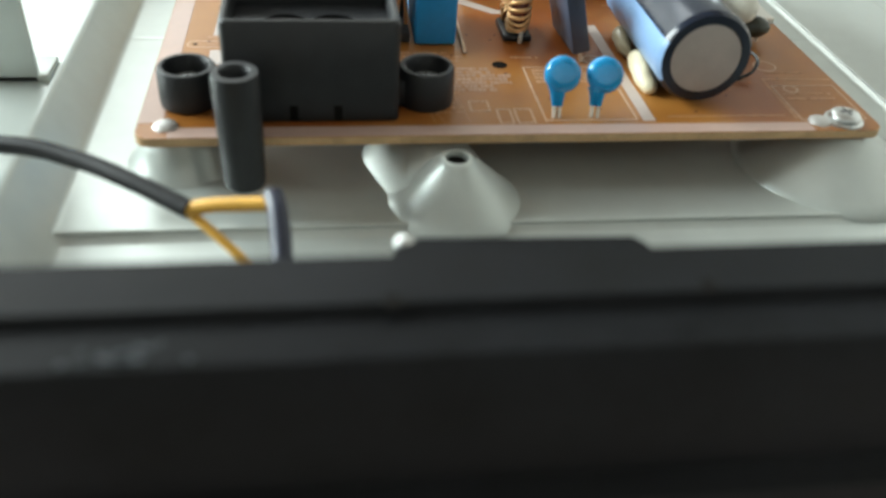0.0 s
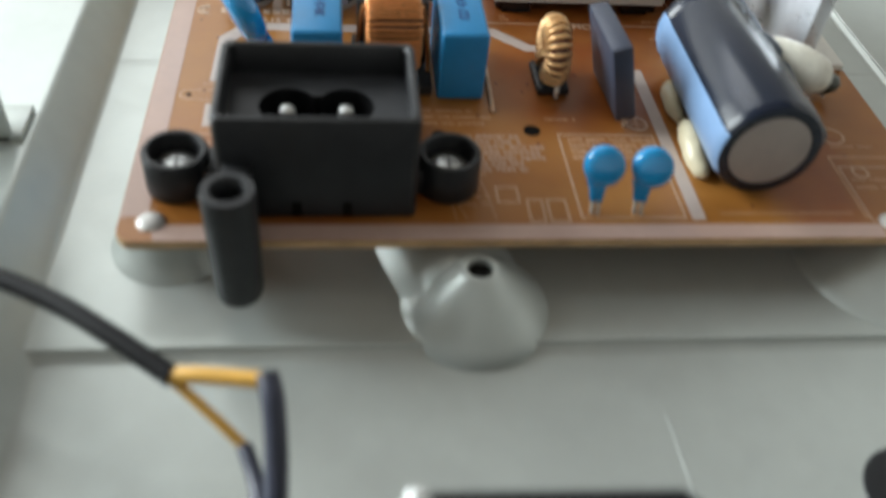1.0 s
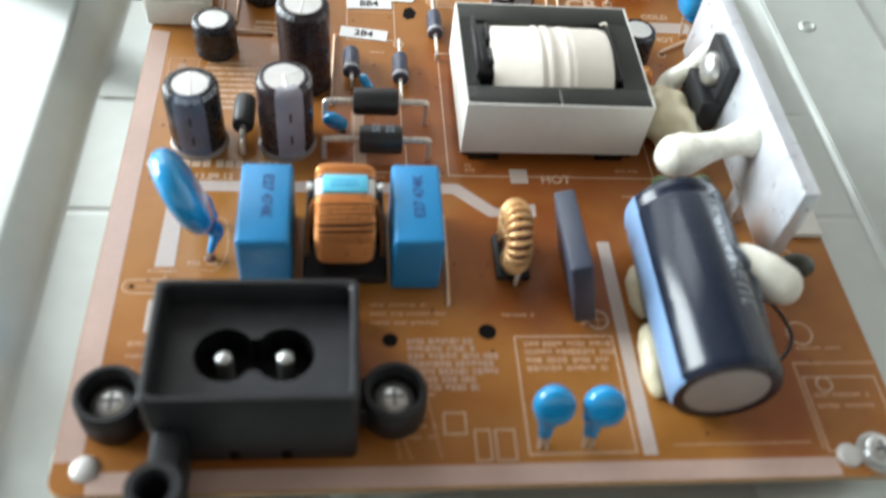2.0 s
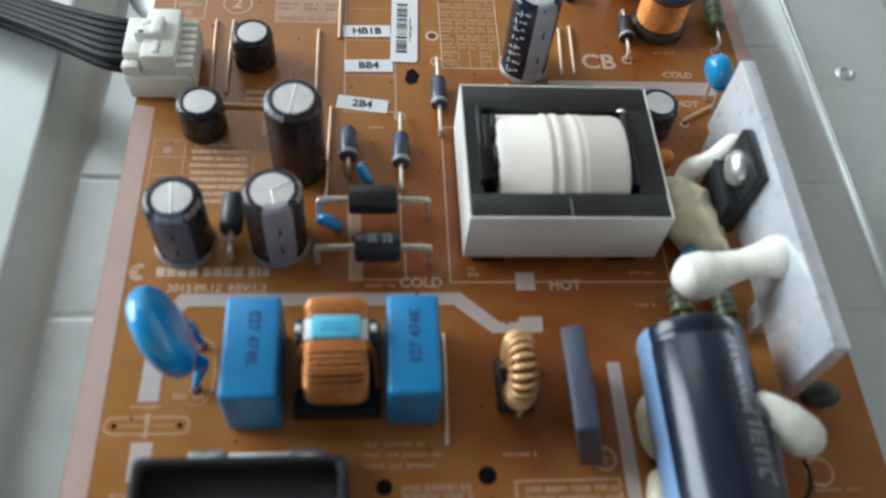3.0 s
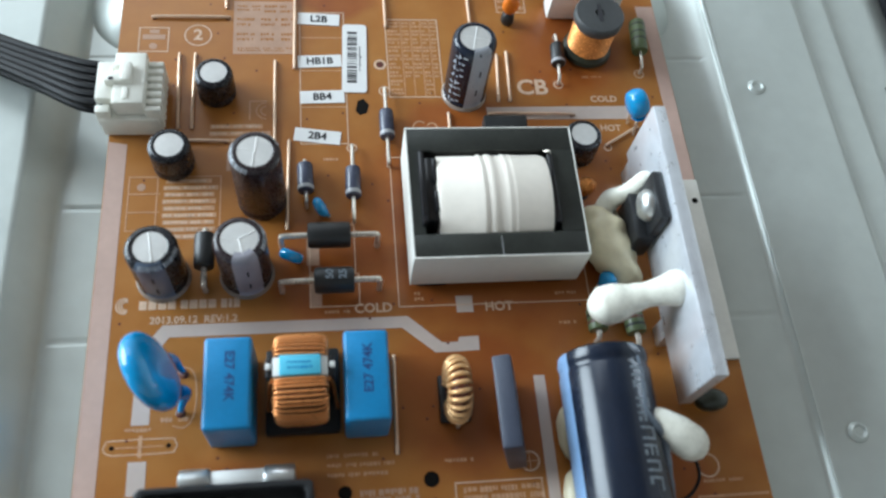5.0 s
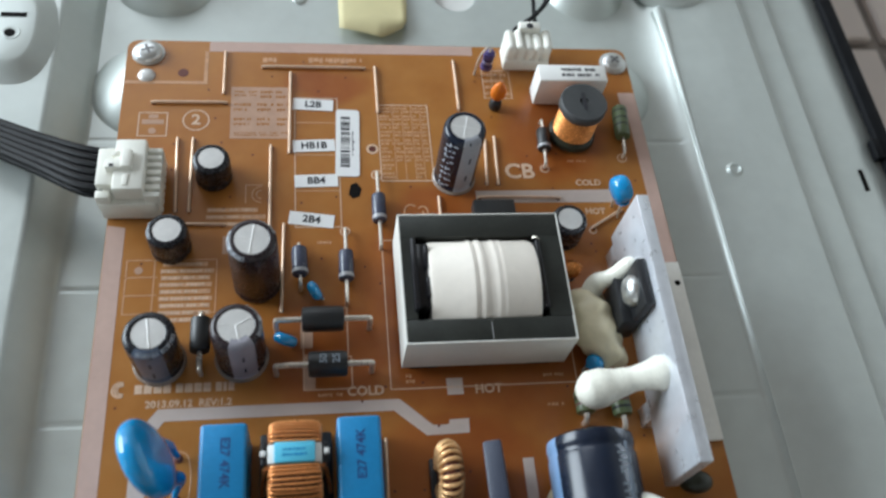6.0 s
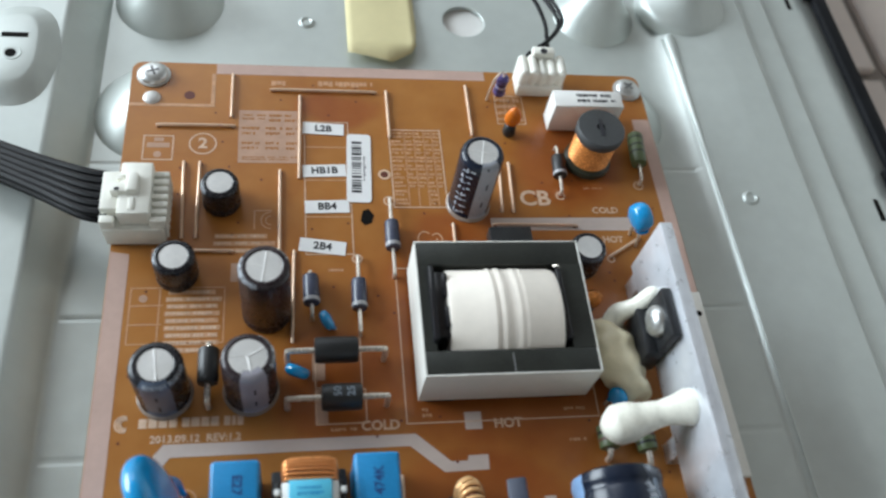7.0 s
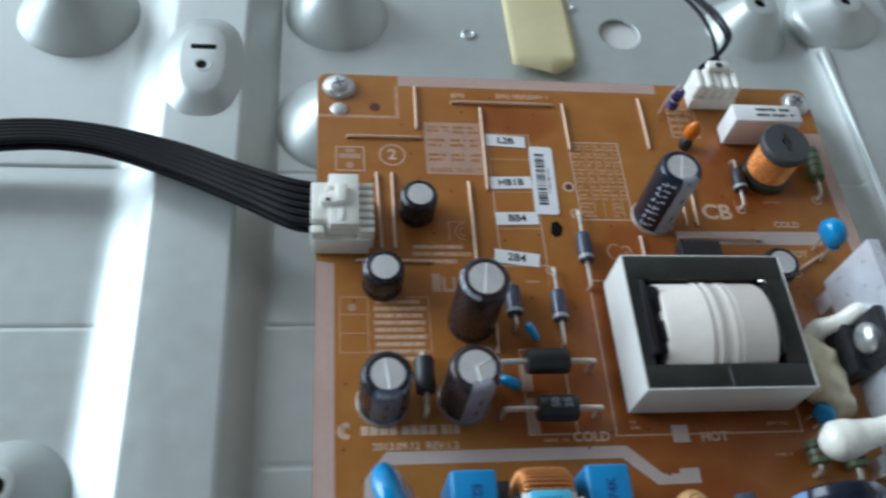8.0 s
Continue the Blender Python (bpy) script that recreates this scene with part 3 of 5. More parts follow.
on_board("substrate", prism(bm_new(), rounded(BX0, BY0, BX1, BY1, 2.5), -1.6, 0.0, 0.12), PHENOL)
on_board("cut_edge", prism(bm_new(), rounded(BX0 - .06, BY0 - .06, BX1 + .06, BY1 + .06, 2.5), -1.5, -0.08), PHENOLEDGE, "paler sawn edge")
L1, L2 = 0.04, 0.02
STRIPS = [("pale_strip", [(BX0 + .1, 6), (3.7, 6.2), (3.7, 103.5), (BX0 + .1, 104.2)], PALE),
          ("pale_strip", [(5, BY0 + .1), (118, BY0 + .1), (118, 4.2), (4.5, 4.4)], PALE),
          ("pale_strip", [(19.8, 156), (88.3, 156.2), (88.3, BY1 - .1), (19.8, BY1 - .1)], PALE),
          ("pale_strip", [(128, 50), (BX1 - .1, 50), (BX1 - .1, 144), (126.6, 144), (126.6, 139), (128, 137)], PALE),
          ("isolation_strip", [(9, 41), (12.3, 41), (12.3, 54.5), (15, 58.3), (61, 58.4), (67.5, 52.8), (76.5, 52.9), (76.6, 56),
                               (72.5, 55.9), (72.3, 54.9), (69, 54.9), (62.3, 60.9), (13.7, 60.9), (9.3, 55.5)], PALEGREY),
          ("isolation_strip", [(86.9, 5.2), (89.2, 5.2), (89.2, 47), (86.9, 47)], PALEGREY),
          ("isolation_strip", [(72.6, 61.3), (76.1, 61.3), (76.1, 65), (72.6, 65)], PALEGREY),
          ("isolation_strip", [(84.3, 109.4), (121, 109.2), (121, 113), (84.3, 112.8)], PALEGREY),
          ("isolation_strip", [(9, 28), (12.3, 28), (12.3, 34.2), (9, 34.2)], PALEGREY)]
for nm, pts, m in STRIPS:
    on_board(nm, prism(bm_new(), pts, L2 - 0.02, L1), m)

# print: frames, tables and lines of print too small to read
def printed(name, draw, material=SILK, label=""):
    bm = bm_new()
    draw(bm)
    return on_board(name, bm, material, label)


def table(x0, y0, x1, y1, cols, rows, seed, fill=0.5):
    printed("printed_frame", lambda bm: outline_frame(bm, x0, y0, x1, y1, 0.25, 0))
    if rows:
        tagged(printed("fine_print", lambda bm: bars(bm, x0 + .5, y0 + .5, x1 - .5, y1 - .5, rows, 0, seed, fill), SILKDIM), kind="stuff")
    for k in range(1, cols):
        x = x0 + (x1 - x0) * k / cols
        printed("printed_rule", lambda bm: box(bm, (x, y0 + .25, 0), (x + .2, y1 - .25, L1)), SILKDIM)


def lines(x0, y0, x1, y1, rows, seed, fill, material=SILKDIM):
    tagged(printed("fine_print", lambda bm: bars(bm, x0, y0, x1, y1, rows, 0, seed, fill), material), kind="stuff")


def rule(x0, y0, x1, y1):
    printed("printed_rule", lambda bm: box(bm, (x0, y0, 0), (x1, y1, L1)), SILKDIM)


printed("printed_panel", lambda bm: box(bm, (25.6, 128.4, 0), (39.6, 144.4, L1)), PANELINK)
for k, (x0, y0, x1, y1) in enumerate(((26.4, 141.2, 32, 143.4), (32.8, 140.6, 40, 143.6), (26.4, 136.4, 30.6, 139.6), (32, 136.4, 36, 139.6), (36.8, 136.4, 39.8, 139.6),
                                      (26.4, 132, 30.6, 135), (32, 132, 36, 135), (36.8, 132, 39.8, 135), (26.6, 129, 39.6, 130.4))):
    tagged(printed("fine_print", lambda bm: bars(bm, x0, y0, x1, y1, 2, L1, 60 + k, .5, 0.03), PHENOL), kind="stuff")
printed("printed_frame", lambda bm: outline_frame(bm, 61.6, 115.7, 74.6, 139.2, 0.3, 0))
for c, (x0, x1) in enumerate(((62.2, 65.2), (65.8, 67.6), (68.2, 70.0), (70.6, 72.2), (72.8, 74.1))):
    for r in range(9):
        if r > 1 or c in (0, 3):
            y = 116.4 + r * 2.5
            printed("printed_cell", lambda bm: bars(bm, x0, y, x1, y + 2.1, 2, 0, 100 + 10 * c + r, .62), SILKDIM)
    if c:
        printed("printed_rule", lambda bm: box(bm, (x0 - .42, 116.1, 0), (x0 - .22, 138.8, L1)), SILKDIM)
for a in (
          (69.0, 5.6, 86, 26.8, 1, 0, 0), (90, 141.6, 97.5, 151.2, 3, 4, 13, .5), (42.5, 63.5, 52.8, 71, 1, 0, 0), (42.5, 71.2, 52.2, 82.5, 1, 0, 0),
          (60.6, 62.9, 101.5, 99.4, 1, 0, 0), (56.2, 9.2, 59.8, 13, 1, 0, 0), (60.8, 4.8, 63.4, 10, 1, 0, 0), (64, 4.8, 67.2, 10, 1, 0, 0),
          (41, 103, 51.8, 141.2, 1, 0, 0), (117, 5, 130, 18.5, 1, 0, 0)):
    table(*a)
for a in ((70.6, 19.8, 86, 26.0, 4, 11, .7),
          (45.2, 28.6, 58, 34, 3, 12, .4), (8, 39.6, 13, 40.6, 1, 14, .7), (14.4, 41.2, 19.5, 42.4, 1, 15, .7), (33.2, 152.4, 38, 154.4, 1, 17, .8),
          (44.8, 152.6, 58.5, 154.6, 1, 18, .85), (46, 98.6, 49.5, 99.4, 1, 19, .8), (45.5, 62.0, 50.8, 62.8, 1, 20, .8), (67.5, 30.6, 73, 31.4, 1, 21, .8),
          (94, 57.8, 98, 58.6, 1, 22, .8), (109, 121.2, 114, 122, 1, 23, .5), (44, 46, 47, 47, 1, 24, .6), (76, 113.6, 79, 114.4, 1, 25, .7)):
    lines(*a)
bm = bm_new()
x = 8.8
for w in (1.5, 1.6, 1.6, 1.5, 0, 1.4, 1.6, 1.5, 1.5, 0, 1.2, .7, 1.2):     # maker's name, as plain bars
    if w:
        box(bm, (x, 64.3, 0), (x + w, 66.2, L1))
    x += w + 0.3 if w else 0.7
tagged(on_board("fine_print", bm, SILK), kind="stuff")
for a in ((18.8, 146.2, 19.7, 156), (BX0 + .2, 145.2, 19.7, 146.1), (41.2, 113.0, 51.6, 113.25),
          (41.2, 123.4, 51.6, 123.65), (41.2, 133.2, 51.6, 133.45), (116.2, 20.8, 130.8, 21.3), (116.2, 5.5, 116.6, 20.7), (92, 6.6, 114.5, 6.9),
          (4.7, 82, 24, 82.25), (4.7, 86.4, 11.4, 86.65), (4.7, 90.8, 11.4, 91.05), (4.7, 95, 24, 95.25), (4.7, 82.3, 4.95, 94.9), (10.6, 82.3, 10.85, 94.9),
          (23.8, 82.3, 24.05, 94.9)):
    rule(*a)
for x0, y0 in ((46.8, 20), (53.0, 20), (48.5, 12)):
    printed("printed_rule", lambda bm: tube(bm, [(x0, y0, -0.1), (x0 + 1.5, (y0 + 5) / 2, -0.1), (x0 + 2.6, 5.4, -0.1)], 0.16, 6, 3), SILKDIM)
printed("printed_outline", lambda bm: [tube(bm, [(x + 4.4, y + 35.6, -.12) for x, y in ((1.5, 0), (11.8, 0), (12.8, .5), (13.2, 1.35), (12.8, 2.2), (11.8, 2.7), (1.5, 2.7), (.4, 2.2), (0, 1.35), (.4, .5), (1.5, 0))], 0.17, 6, 3)])
rule(10.6, 34.9, 11.3, 39.0)
rule(6.6, 36.85, 10.5, 37.05)
rule(11.4, 36.85, 15.2, 37.05)
for nm, tx, x, y, s, m in (("lettering", "2013.09.12  REV:1.2", 19.6, 61.9, 1.5, SILK), ("lettering", "COLD", 55.4, 62.9, 2.0, SILK),
                           ("lettering", "HOT", 81.6, 62.3, 2.0, SILK), ("lettering", "CB", 96.1, 118.4, 4.3, SILK),
                           ("lettering", "COLD", 113.3, 115.0, 1.7, SILK), ("lettering", "HOT", 113.6, 106.6, 1.7, SILK),
                           ("lettering", "2", 17.5, 133.9, 3.1, SILK)):
    ob = letters(nm, tx, x, y, 0.03, s, m, board)
    ob.matrix_parent_inverse = pose(0, 0, 1.6 * MM)


def ring_print(x, y, r, w=0.35):
    bm = bm_new()
    n = 40
    for i in range(n):
        a, b = 2 * math.pi * i / n, 2 * math.pi * (i + 1) / n
        vs = [bm.verts.new((x + q * math.cos(k), y + q * math.sin(k), L1)) for q, k in ((r, a), (r, b), (r - w, b), (r - w, a))]
        bm.faces.new(vs)
    bmesh.ops.remove_doubles(bm, verts=bm.verts, dist=0.001)
    return bm


for x, y, r in ((17.5, 133.9, 3.2), (84, 30, 2.0), (60.6, 117.6, 1.4), (102.7, 119.3, 1.2), (123.6, 122.5, 1.3), (52.4, 101.9, 1.2),
                (112, 101.2, 1.0), (120.5, 17, 1.5), (122.5, 44, 1.6), (119.5, 27, 2.4)):
    on_board("printed_ring", ring_print(x, y, r), SILK)
for x, y, r in ((13.7, 148.8, 1.3), (59.9, 125.3, 0.9)):
    on_board("drilled_hole", lathe(bm_new(), [(r, 0), (r, 0.05)], 24, (x, y, 0)), REDBROWN, "brown drilled hole")
for x, y, r in ((64.7, 27.7, 1.5), (48.4, 26.2, 1.3), (5.9, 36.95, 0.45), (16.1, 36.95, 0.45)):
    on_board("drilled_hole", lathe(bm_new(), [(r, 0), (r, 0.05)], 24, (x, y, 0)), STEELDARK)
on_board("burn_mark", prism(bm_new(), [(53.6, 112), (54.2, 114.8), (55.6, 115.4), (56.8, 113.6), (56.2, 111.4), (54.6, 110.8)], 0, 0.05), STEELDARK)
for x, y, r in ((59.9, 125.3, 1.5),):
    on_board("pad", ring_print(x, y, r, 0.6), COPPERLEAD)
for x, y in ((4.9, 147.8), (4.3, 5.0), (120.2, 4.4)):
    on_board("solder_dome", lathe(bm_new(), [(2.1, 0), (2.02, 0.2), (1.8, .42), (1.45, 0.62), (1.0, .76), (.5, .84), (.1, .86)], 28, (x, y, 0)), ALU, "", 88)


rule(83.9, 28.2, 84.1, 31.8)
rule(82.2, 29.9, 83.9, 30.1)
rule(84.1, 29.9, 85.8, 30.1)
# solid bars of print, and a square mark with arcs
for k, (x0, x1) in enumerate(((12.2, 22.6), (12.0, 23), (12.2, 22.8), (12.0, 23.2), (12.1, 22.8), (11.9, 23.0), (12.2, 22.6), (12.0, 23.4), (12.4, 22.0))):
    y = 80.0 + k * 1.68
    printed("printed_bar", lambda bm: box(bm, (x0, y, 0), (x1, y + 1.1, L1)), SILKDIM)
    tagged(printed("fine_print", lambda bm: bars(bm, x0 + .3, y + .15, x1 - .3, y + .95, 1, L1, 70 + k, .85, 0.03), SILK), kind="stuff")
for k, (x0, x1) in enumerate(((21.0, 31), (21.0, 34.4), (21.2, 32.6))):
    y = 103.6 + k * 1.9
    printed("printed_bar", lambda bm: box(bm, (x0, y, 0), (x1, y + 1.15, L1)), SILKDIM)
    tagged(printed("fine_print", lambda bm: bars(bm, x0 + .3, y + .15, x1 - .3, y + 1.0, 1, L1, 80 + k, .85, 0.03), SILK), kind="stuff")
lines(51.2, 16.6, 66, 26.6, 7, 10, .8, PANELINK)
for r in (1.2, 2.2):
    printed("printed_arc", lambda bm: tube(bm, [(33.4 - r * math.sin(a), 112.2 + r * math.cos(a), -.1) for a in (math.pi * i / 8 for i in range(9))], 0.2, 6, 2), SILKDIM)
rule(29.6, 109.8, 29.9, 115.0)
rule(29.95, 114.7, 33.6, 115.0)

for r in (1.6, 1.25, .9):
    printed("printed_crescent", lambda bm: tube(bm, [(6.0 - r * math.cos(a) + (1.6 - r) * .5, 65.3 + r * math.sin(a), -.14) for a in (-1.9 + 3.8 * i / 10 for i in range(11))], 0.24, 6, 2), SILK)

for a in ((42.7, 63.8, 45.0, 70.8), (42.0, 73, 44.6, 80.4)):
    printed("isolation_strip", lambda bm: box(bm, (a[0], a[1], 0), (a[2], a[3], L1)), PANELINK)
printed("printed_frame", lambda bm: outline_frame(bm, 4.0, 128.9, 10.9, 136.2, 0.3, 0))
printed("printed_bar", lambda bm: [box(bm, (6.4, 134.4, 0), (8.6, 135.5, L1)), box(bm, (4.9, 132.6, 0), (10.0, 134.0, L1)), lathe(bm, [(.9, 0), (.9, L1)], 20, (7.4, 130.6, 0))], PANELINK)
# approval marks beside the tall capacitor and behind the transformer, and an outline round the big disc's leads
printed("approval_mark", lambda bm: [box(bm, (25.0, 96.4, 0), (26.9, 101.0, L1)), box(bm, (27.3, 96.4, 0), (28.0, 100.2, L1)), box(bm, (28.0, 96.4, 0), (29.6, 97.2, L1)), box(bm, (29.6, 96.4, 0), (30.2, 100.2, L1))], PANELINK)
for r, a0, a1, cx in ((2.0, -2.3, 2.3, 68.2), (1.5, .6, 3.6, 71.0), (1.5, 3.6, 6.4, 72.2)):
    printed("approval_mark", lambda bm: tube(bm, [(cx - r * math.cos(a) * .8, 107.0 + r * math.sin(a), -.14) for a in (a0 + (a1 - a0) * i / 10 for i in range(11))], 0.28, 6, 2), SILKDIM)
printed("printed_outline", lambda bm: tube(bm, [(16.6, 51.6, -.12), (18.6, 52.0, -.12), (20.2, 50.6, -.12), (20.8, 46, -.12), (20.2, 41.8, -.12), (18.6, 40.2, -.12), (16.6, 40.6, -.12)], 0.2, 6, 5), SILKDIM)
printed("printed_dot", lambda bm: lathe(bm, [(.9, 0), (.9, L1)], 20, (7.4, 92.6, 0)), PANELINK)

# pinholes left between the parts
rnd = random.Random(21)
bm = bm_new()
for k in range(110):
    x, y = rnd.uniform(5, 126), rnd.uniform(7, 154)
    lathe(bm, [(0.3, 0), (0.28, 0.05)], 8, (x, y, 0))
tagged(on_board("pinhole", bm, REDBROWN), kind="stuff")
lines(94, 64.4, 98.5, 65.4, 1, 42, .7)
lines(64, 64.0, 66, 66.4, 2, 43, .6)
lines(118, 23.4, 127, 24.6, 1, 44, .5)
lines(118, 12, 128, 16, 2, 45, .4)
lines(49, 8, 55.2, 17, 5, 46, .35)
lines(7, 20, 12, 27, 3, 47, .35)


# ---- screws ----
def screw(x, y, z, r=3.9, turn=20):
    s = thing("screw", (x, y, z), "bright pan-head cross screw holding the board", "screw", "board screws", turn)
    hd = part("head", lathe(bm_new(), [(r + 0.6, 0), (r + 0.6, 0.35), (r, 0.5), (r * 0.97, 1.2), (r * 0.86, 1.6), (r * 0.5, 1.9), (r * 0.2, 1.95)], 32), SCREWSTEEL, s)
    bm = box(bm_new(), (-r * 0.45, -0.3, 1.7), (r * 0.45, 0.3, 1.98))
    box(bm, (-0.3, -r * 0.45, 1.705), (0.3, r * 0.45, 1.985))
    part("cross_recess", bm, RECESS, hd)


screw(4.9, 154.9, 0, 3.4)
screw(127.3, 154.2, 0, 3.2, 40)
screw(125, 4.6, 0, 2.9, 10)


# ---- jumper wires ----
JUMPERS = [(23.9, 155.3, 23.8, 142.5), (33.7, 150.9, 58.6, 150.9), (7.2, 139.1, 24.2, 139.1), (40.2, 148.5, 39.8, 124.6),
           (61.8, 151.0, 61.8, 137.0), (82.7, 153.6, 82.7, 138), (13.6, 127.7, 14.2, 108.0), (17.2, 127.7, 17.2, 108.0),
           (35.4, 125.4, 35.3, 100), (38.5, 103.3, 38.0, 82.2), (9.0, 104.2, 24.8, 103.9), (75.1, 110.8, 75.0, 103),
           (88.3, 127.7, 87.4, 114.9), (90.8, 128.6, 90.2, 114.9), (85.1, 110.8, 104.7, 110.4), (112.0, 101.9, 119.9, 106.6),
           (58.9, 51.9, 58.5, 33.3)]
for x0, y0, x1, y1 in JUMPERS:
    w = thing("jumper_wire", ((x0 + x1) / 2, (y0 + y1) / 2, 0), "bare tinned copper jumper wire soldered flat on the board", "wire", "jumper wires")
    dx, dy = (x1 - x0) / 2, (y1 - y0) / 2
    for q in (-1, 1):
        part("pad", lathe(bm_new(), [(0.62, 0), (0.6, 0.06), (0.2, 0.07)], 12, (q * dx, q * dy, 0)), REDBROWN, w)
    part("wire", tube(bm_new(), [(-dx, -dy, -0.4), (-dx * .985, -dy * .985, 0.45), (0, 0, 0.55), (dx * .985, dy * .985, 0.45), (dx, dy, -0.4)],
                      0.36, 8, 4), COPPERLEAD, w)


# ---- electrolytic capacitors ----
def skin_patch(bm, rows, a0, a1, n=10):
    """A patch of a turned skin between two angles: rows of (radius, height)."""
    vs = [[bm.verts.new((q * math.cos(radians(a0 + (a1 - a0) * i / n)), q * math.sin(radians(a0 + (a1 - a0) * i / n)), z)) for i in range(n + 1)] for q, z in rows]
    for a, b in zip(vs, vs[1:]):
        for i in range(n):
            bm.faces.new((a[i], a[i + 1], b[i + 1], b[i]))
    return bm


def electrolytic(x, y, r, h, sleeve, turn, label, stripe=None, half=26, score=(), lap=0.0, ticks=(), top=.70, marks=False):
    """stripe: its material; half: half its angle; score: angles of the vent lines; lap: how far the stripe laps onto the top;
    ticks: angles of the printed ticks on the shoulder; top: share of the radius that the bare lid takes."""
    c = thing("electrolytic_capacitor", (x, y, 0), label, "capacitor", "upright electrolytic capacitors", turn)
    lip = [(r, h - 1.5), (r * .985, h - .9), (r * .94, h - .4), (r * .86, h - .06), (r * (top + .06), h + .1), (r * top, h + .02)]
    prof = [(r * 0.93, 0), (r, 0.4), (r, 1.5), (r * 0.955, 1.9), (r * .95, 2.3), (r, 2.9)] + lip + [(r * (top - .02), h - 0.16)]
    bm = lathe(bm_new(), prof, 44)
    rnd = random.Random(int(x * 10))
    for v in bm.verts:      # the shrunk rim is a little uneven
        q = math.hypot(v.co.x, v.co.y)
        if v.co.z > h - 1.2 and q > 1e-6:
            k = 1 + 0.022 * noise.noise(Vector((v.co.x * 1.4 + x, v.co.y * 1.4 + y, 0)))
            v.co.x, v.co.y = v.co.x * k, v.co.y * k
    skin = part("sleeve", bm, sleeve, c, "", 60)
    lid = part("can_top", lathe(bm_new(), [(r * (top + .02), h - 0.3), (r * (top + .015), h - 0.1), (r * 0.4, h - .04)], 36), ALU, c, "bare aluminium top with a scored vent")
    bm = bm_new()
    for a, w in score:
        ca, sa = math.cos(radians(a)), math.sin(radians(a))
        tube(bm, [(0, 0, h - .03), (ca * r * (top - .04), sa * r * (top - .04), h - 0.05)], w, 5, 1, False)
    if score:
        part("vent_score", bm, SCORE, lid, "", 60)
    else:
        bm.free()
    if stripe:
        rows = [(r * 1.003, 0.5), (r * 1.004, 1.5), (r * .962, 1.95), (r * .957, 2.3), (r * 1.004, 2.9)] + [(q + r * .006, z + .03) for q, z in lip[:5]]
        if lap:
            rows += [(r * top, h + .08), (r * (top - lap), h + .05)]
        part("stripe", skin_patch(bm_new(), rows, -90 - half, -90 + half), stripe, skin, "paler polarity stripe", 60)
        bm = bm_new()
        for k in (0.32, 0.66):
            box(bm, (-0.22, -r * 1.016, h * k - 1.0), (0.22, -r * 1.0, h * k + 1.0))
        part("minus_mark", bm, INK, skin)
        part("base_bead", lathe(bm_new(), [(r * 0.9, 0), (r * 1.1, 0.04), (r * 1.08, 0.4), (r * 1.0, 0.9)], 36), CLEARBEAD, c, "clear bead round the base", 60)
    bm = bm_new()
    for a0 in ticks:
        for k in range(9):
            a = a0 + k * 6.2
            skin_patch(bm, [(r * .994, h - .9), (r * .95, h - .38), (r * .872, h - .03)], a, a + (2.6 if k % 3 else 3.8), 2)
    if ticks:
        part("sleeve_print", bm, WHITEINK, skin, "pale ticks round the shoulder")
    else:
        bm.free()
    if marks:
        bm = bm_new()
        z = 1.8
        while z < h - 2.4:      # unreadable characters up the sleeve, as uneven strokes
            for k in range(3):
                a, w, q = -172 + rnd.uniform(0, 8) + k * 11, rnd.uniform(6, 13), rnd.uniform(.25, .5)
                zz = z + k * .45 + rnd.uniform(-.2, .2)
                skin_patch(bm, [(r * 1.006, zz), (r * 1.006, zz + q)], a, a + w, 3)
            a = -168 + rnd.uniform(0, 14)
            skin_patch(bm, [(r * 1.007, z - .1), (r * 1.007, z + rnd.uniform(.9, 1.5))], a, a + 3.6, 2)
            z += rnd.uniform(1.9, 2.5)
        part("sleeve_marks", bm, WHITEINK, skin, "pale marks down the sleeve")
    return c


electrolytic(22.5, 117, 4.2, 8, SLEEVE, 20, "short black electrolytic capacitor with an aluminium top", ticks=(150,), top=.69)
electrolytic(14.0, 98.2, 4.4, 8, SLEEVE, 10, "short black electrolytic capacitor beside the white connector", ticks=(140,), top=.68)
electrolytic(32.8, 88.8, 5.1, 19.6, SLEEVEBR, 5, "tall black electrolytic capacitor with pale print on its shoulder", score=((78, .12), (258, .12), (168, .05)), ticks=(150, 195, 15), top=.70)
electrolytic(13.3, 71.2, 5.0, 14.4, SLEEVE, 0, "stout black electrolytic capacitor with a slate stripe", STRIPESLATE, 34, ((98, .12), (278, .15)), ticks=(-55, -115), top=.66)
electrolytic(29.9, 71.4, 5.1, 16.4, SLEEVEBR, 14, "stout brown-black electrolytic capacitor with a pale lilac stripe", STRIPELILAC, 30, ((15, .12), (165, .05), (268, .15)), .14, (-40, 0), .71)
electrolytic(79.3, 116.8, 4.9, 20, SLEEVENAVY, 18, "tall navy electrolytic capacitor with a grey stripe and pale print", STRIPE, 27, ((60, .1), (150, .07), (240, .1), (330, .07)), .06, (), .70, True)
electrolytic(104, 99.8, 4.2, 8, SLEEVE, 90, "short black electrolytic capacitor behind the transformer", ticks=(-120,), top=.70)

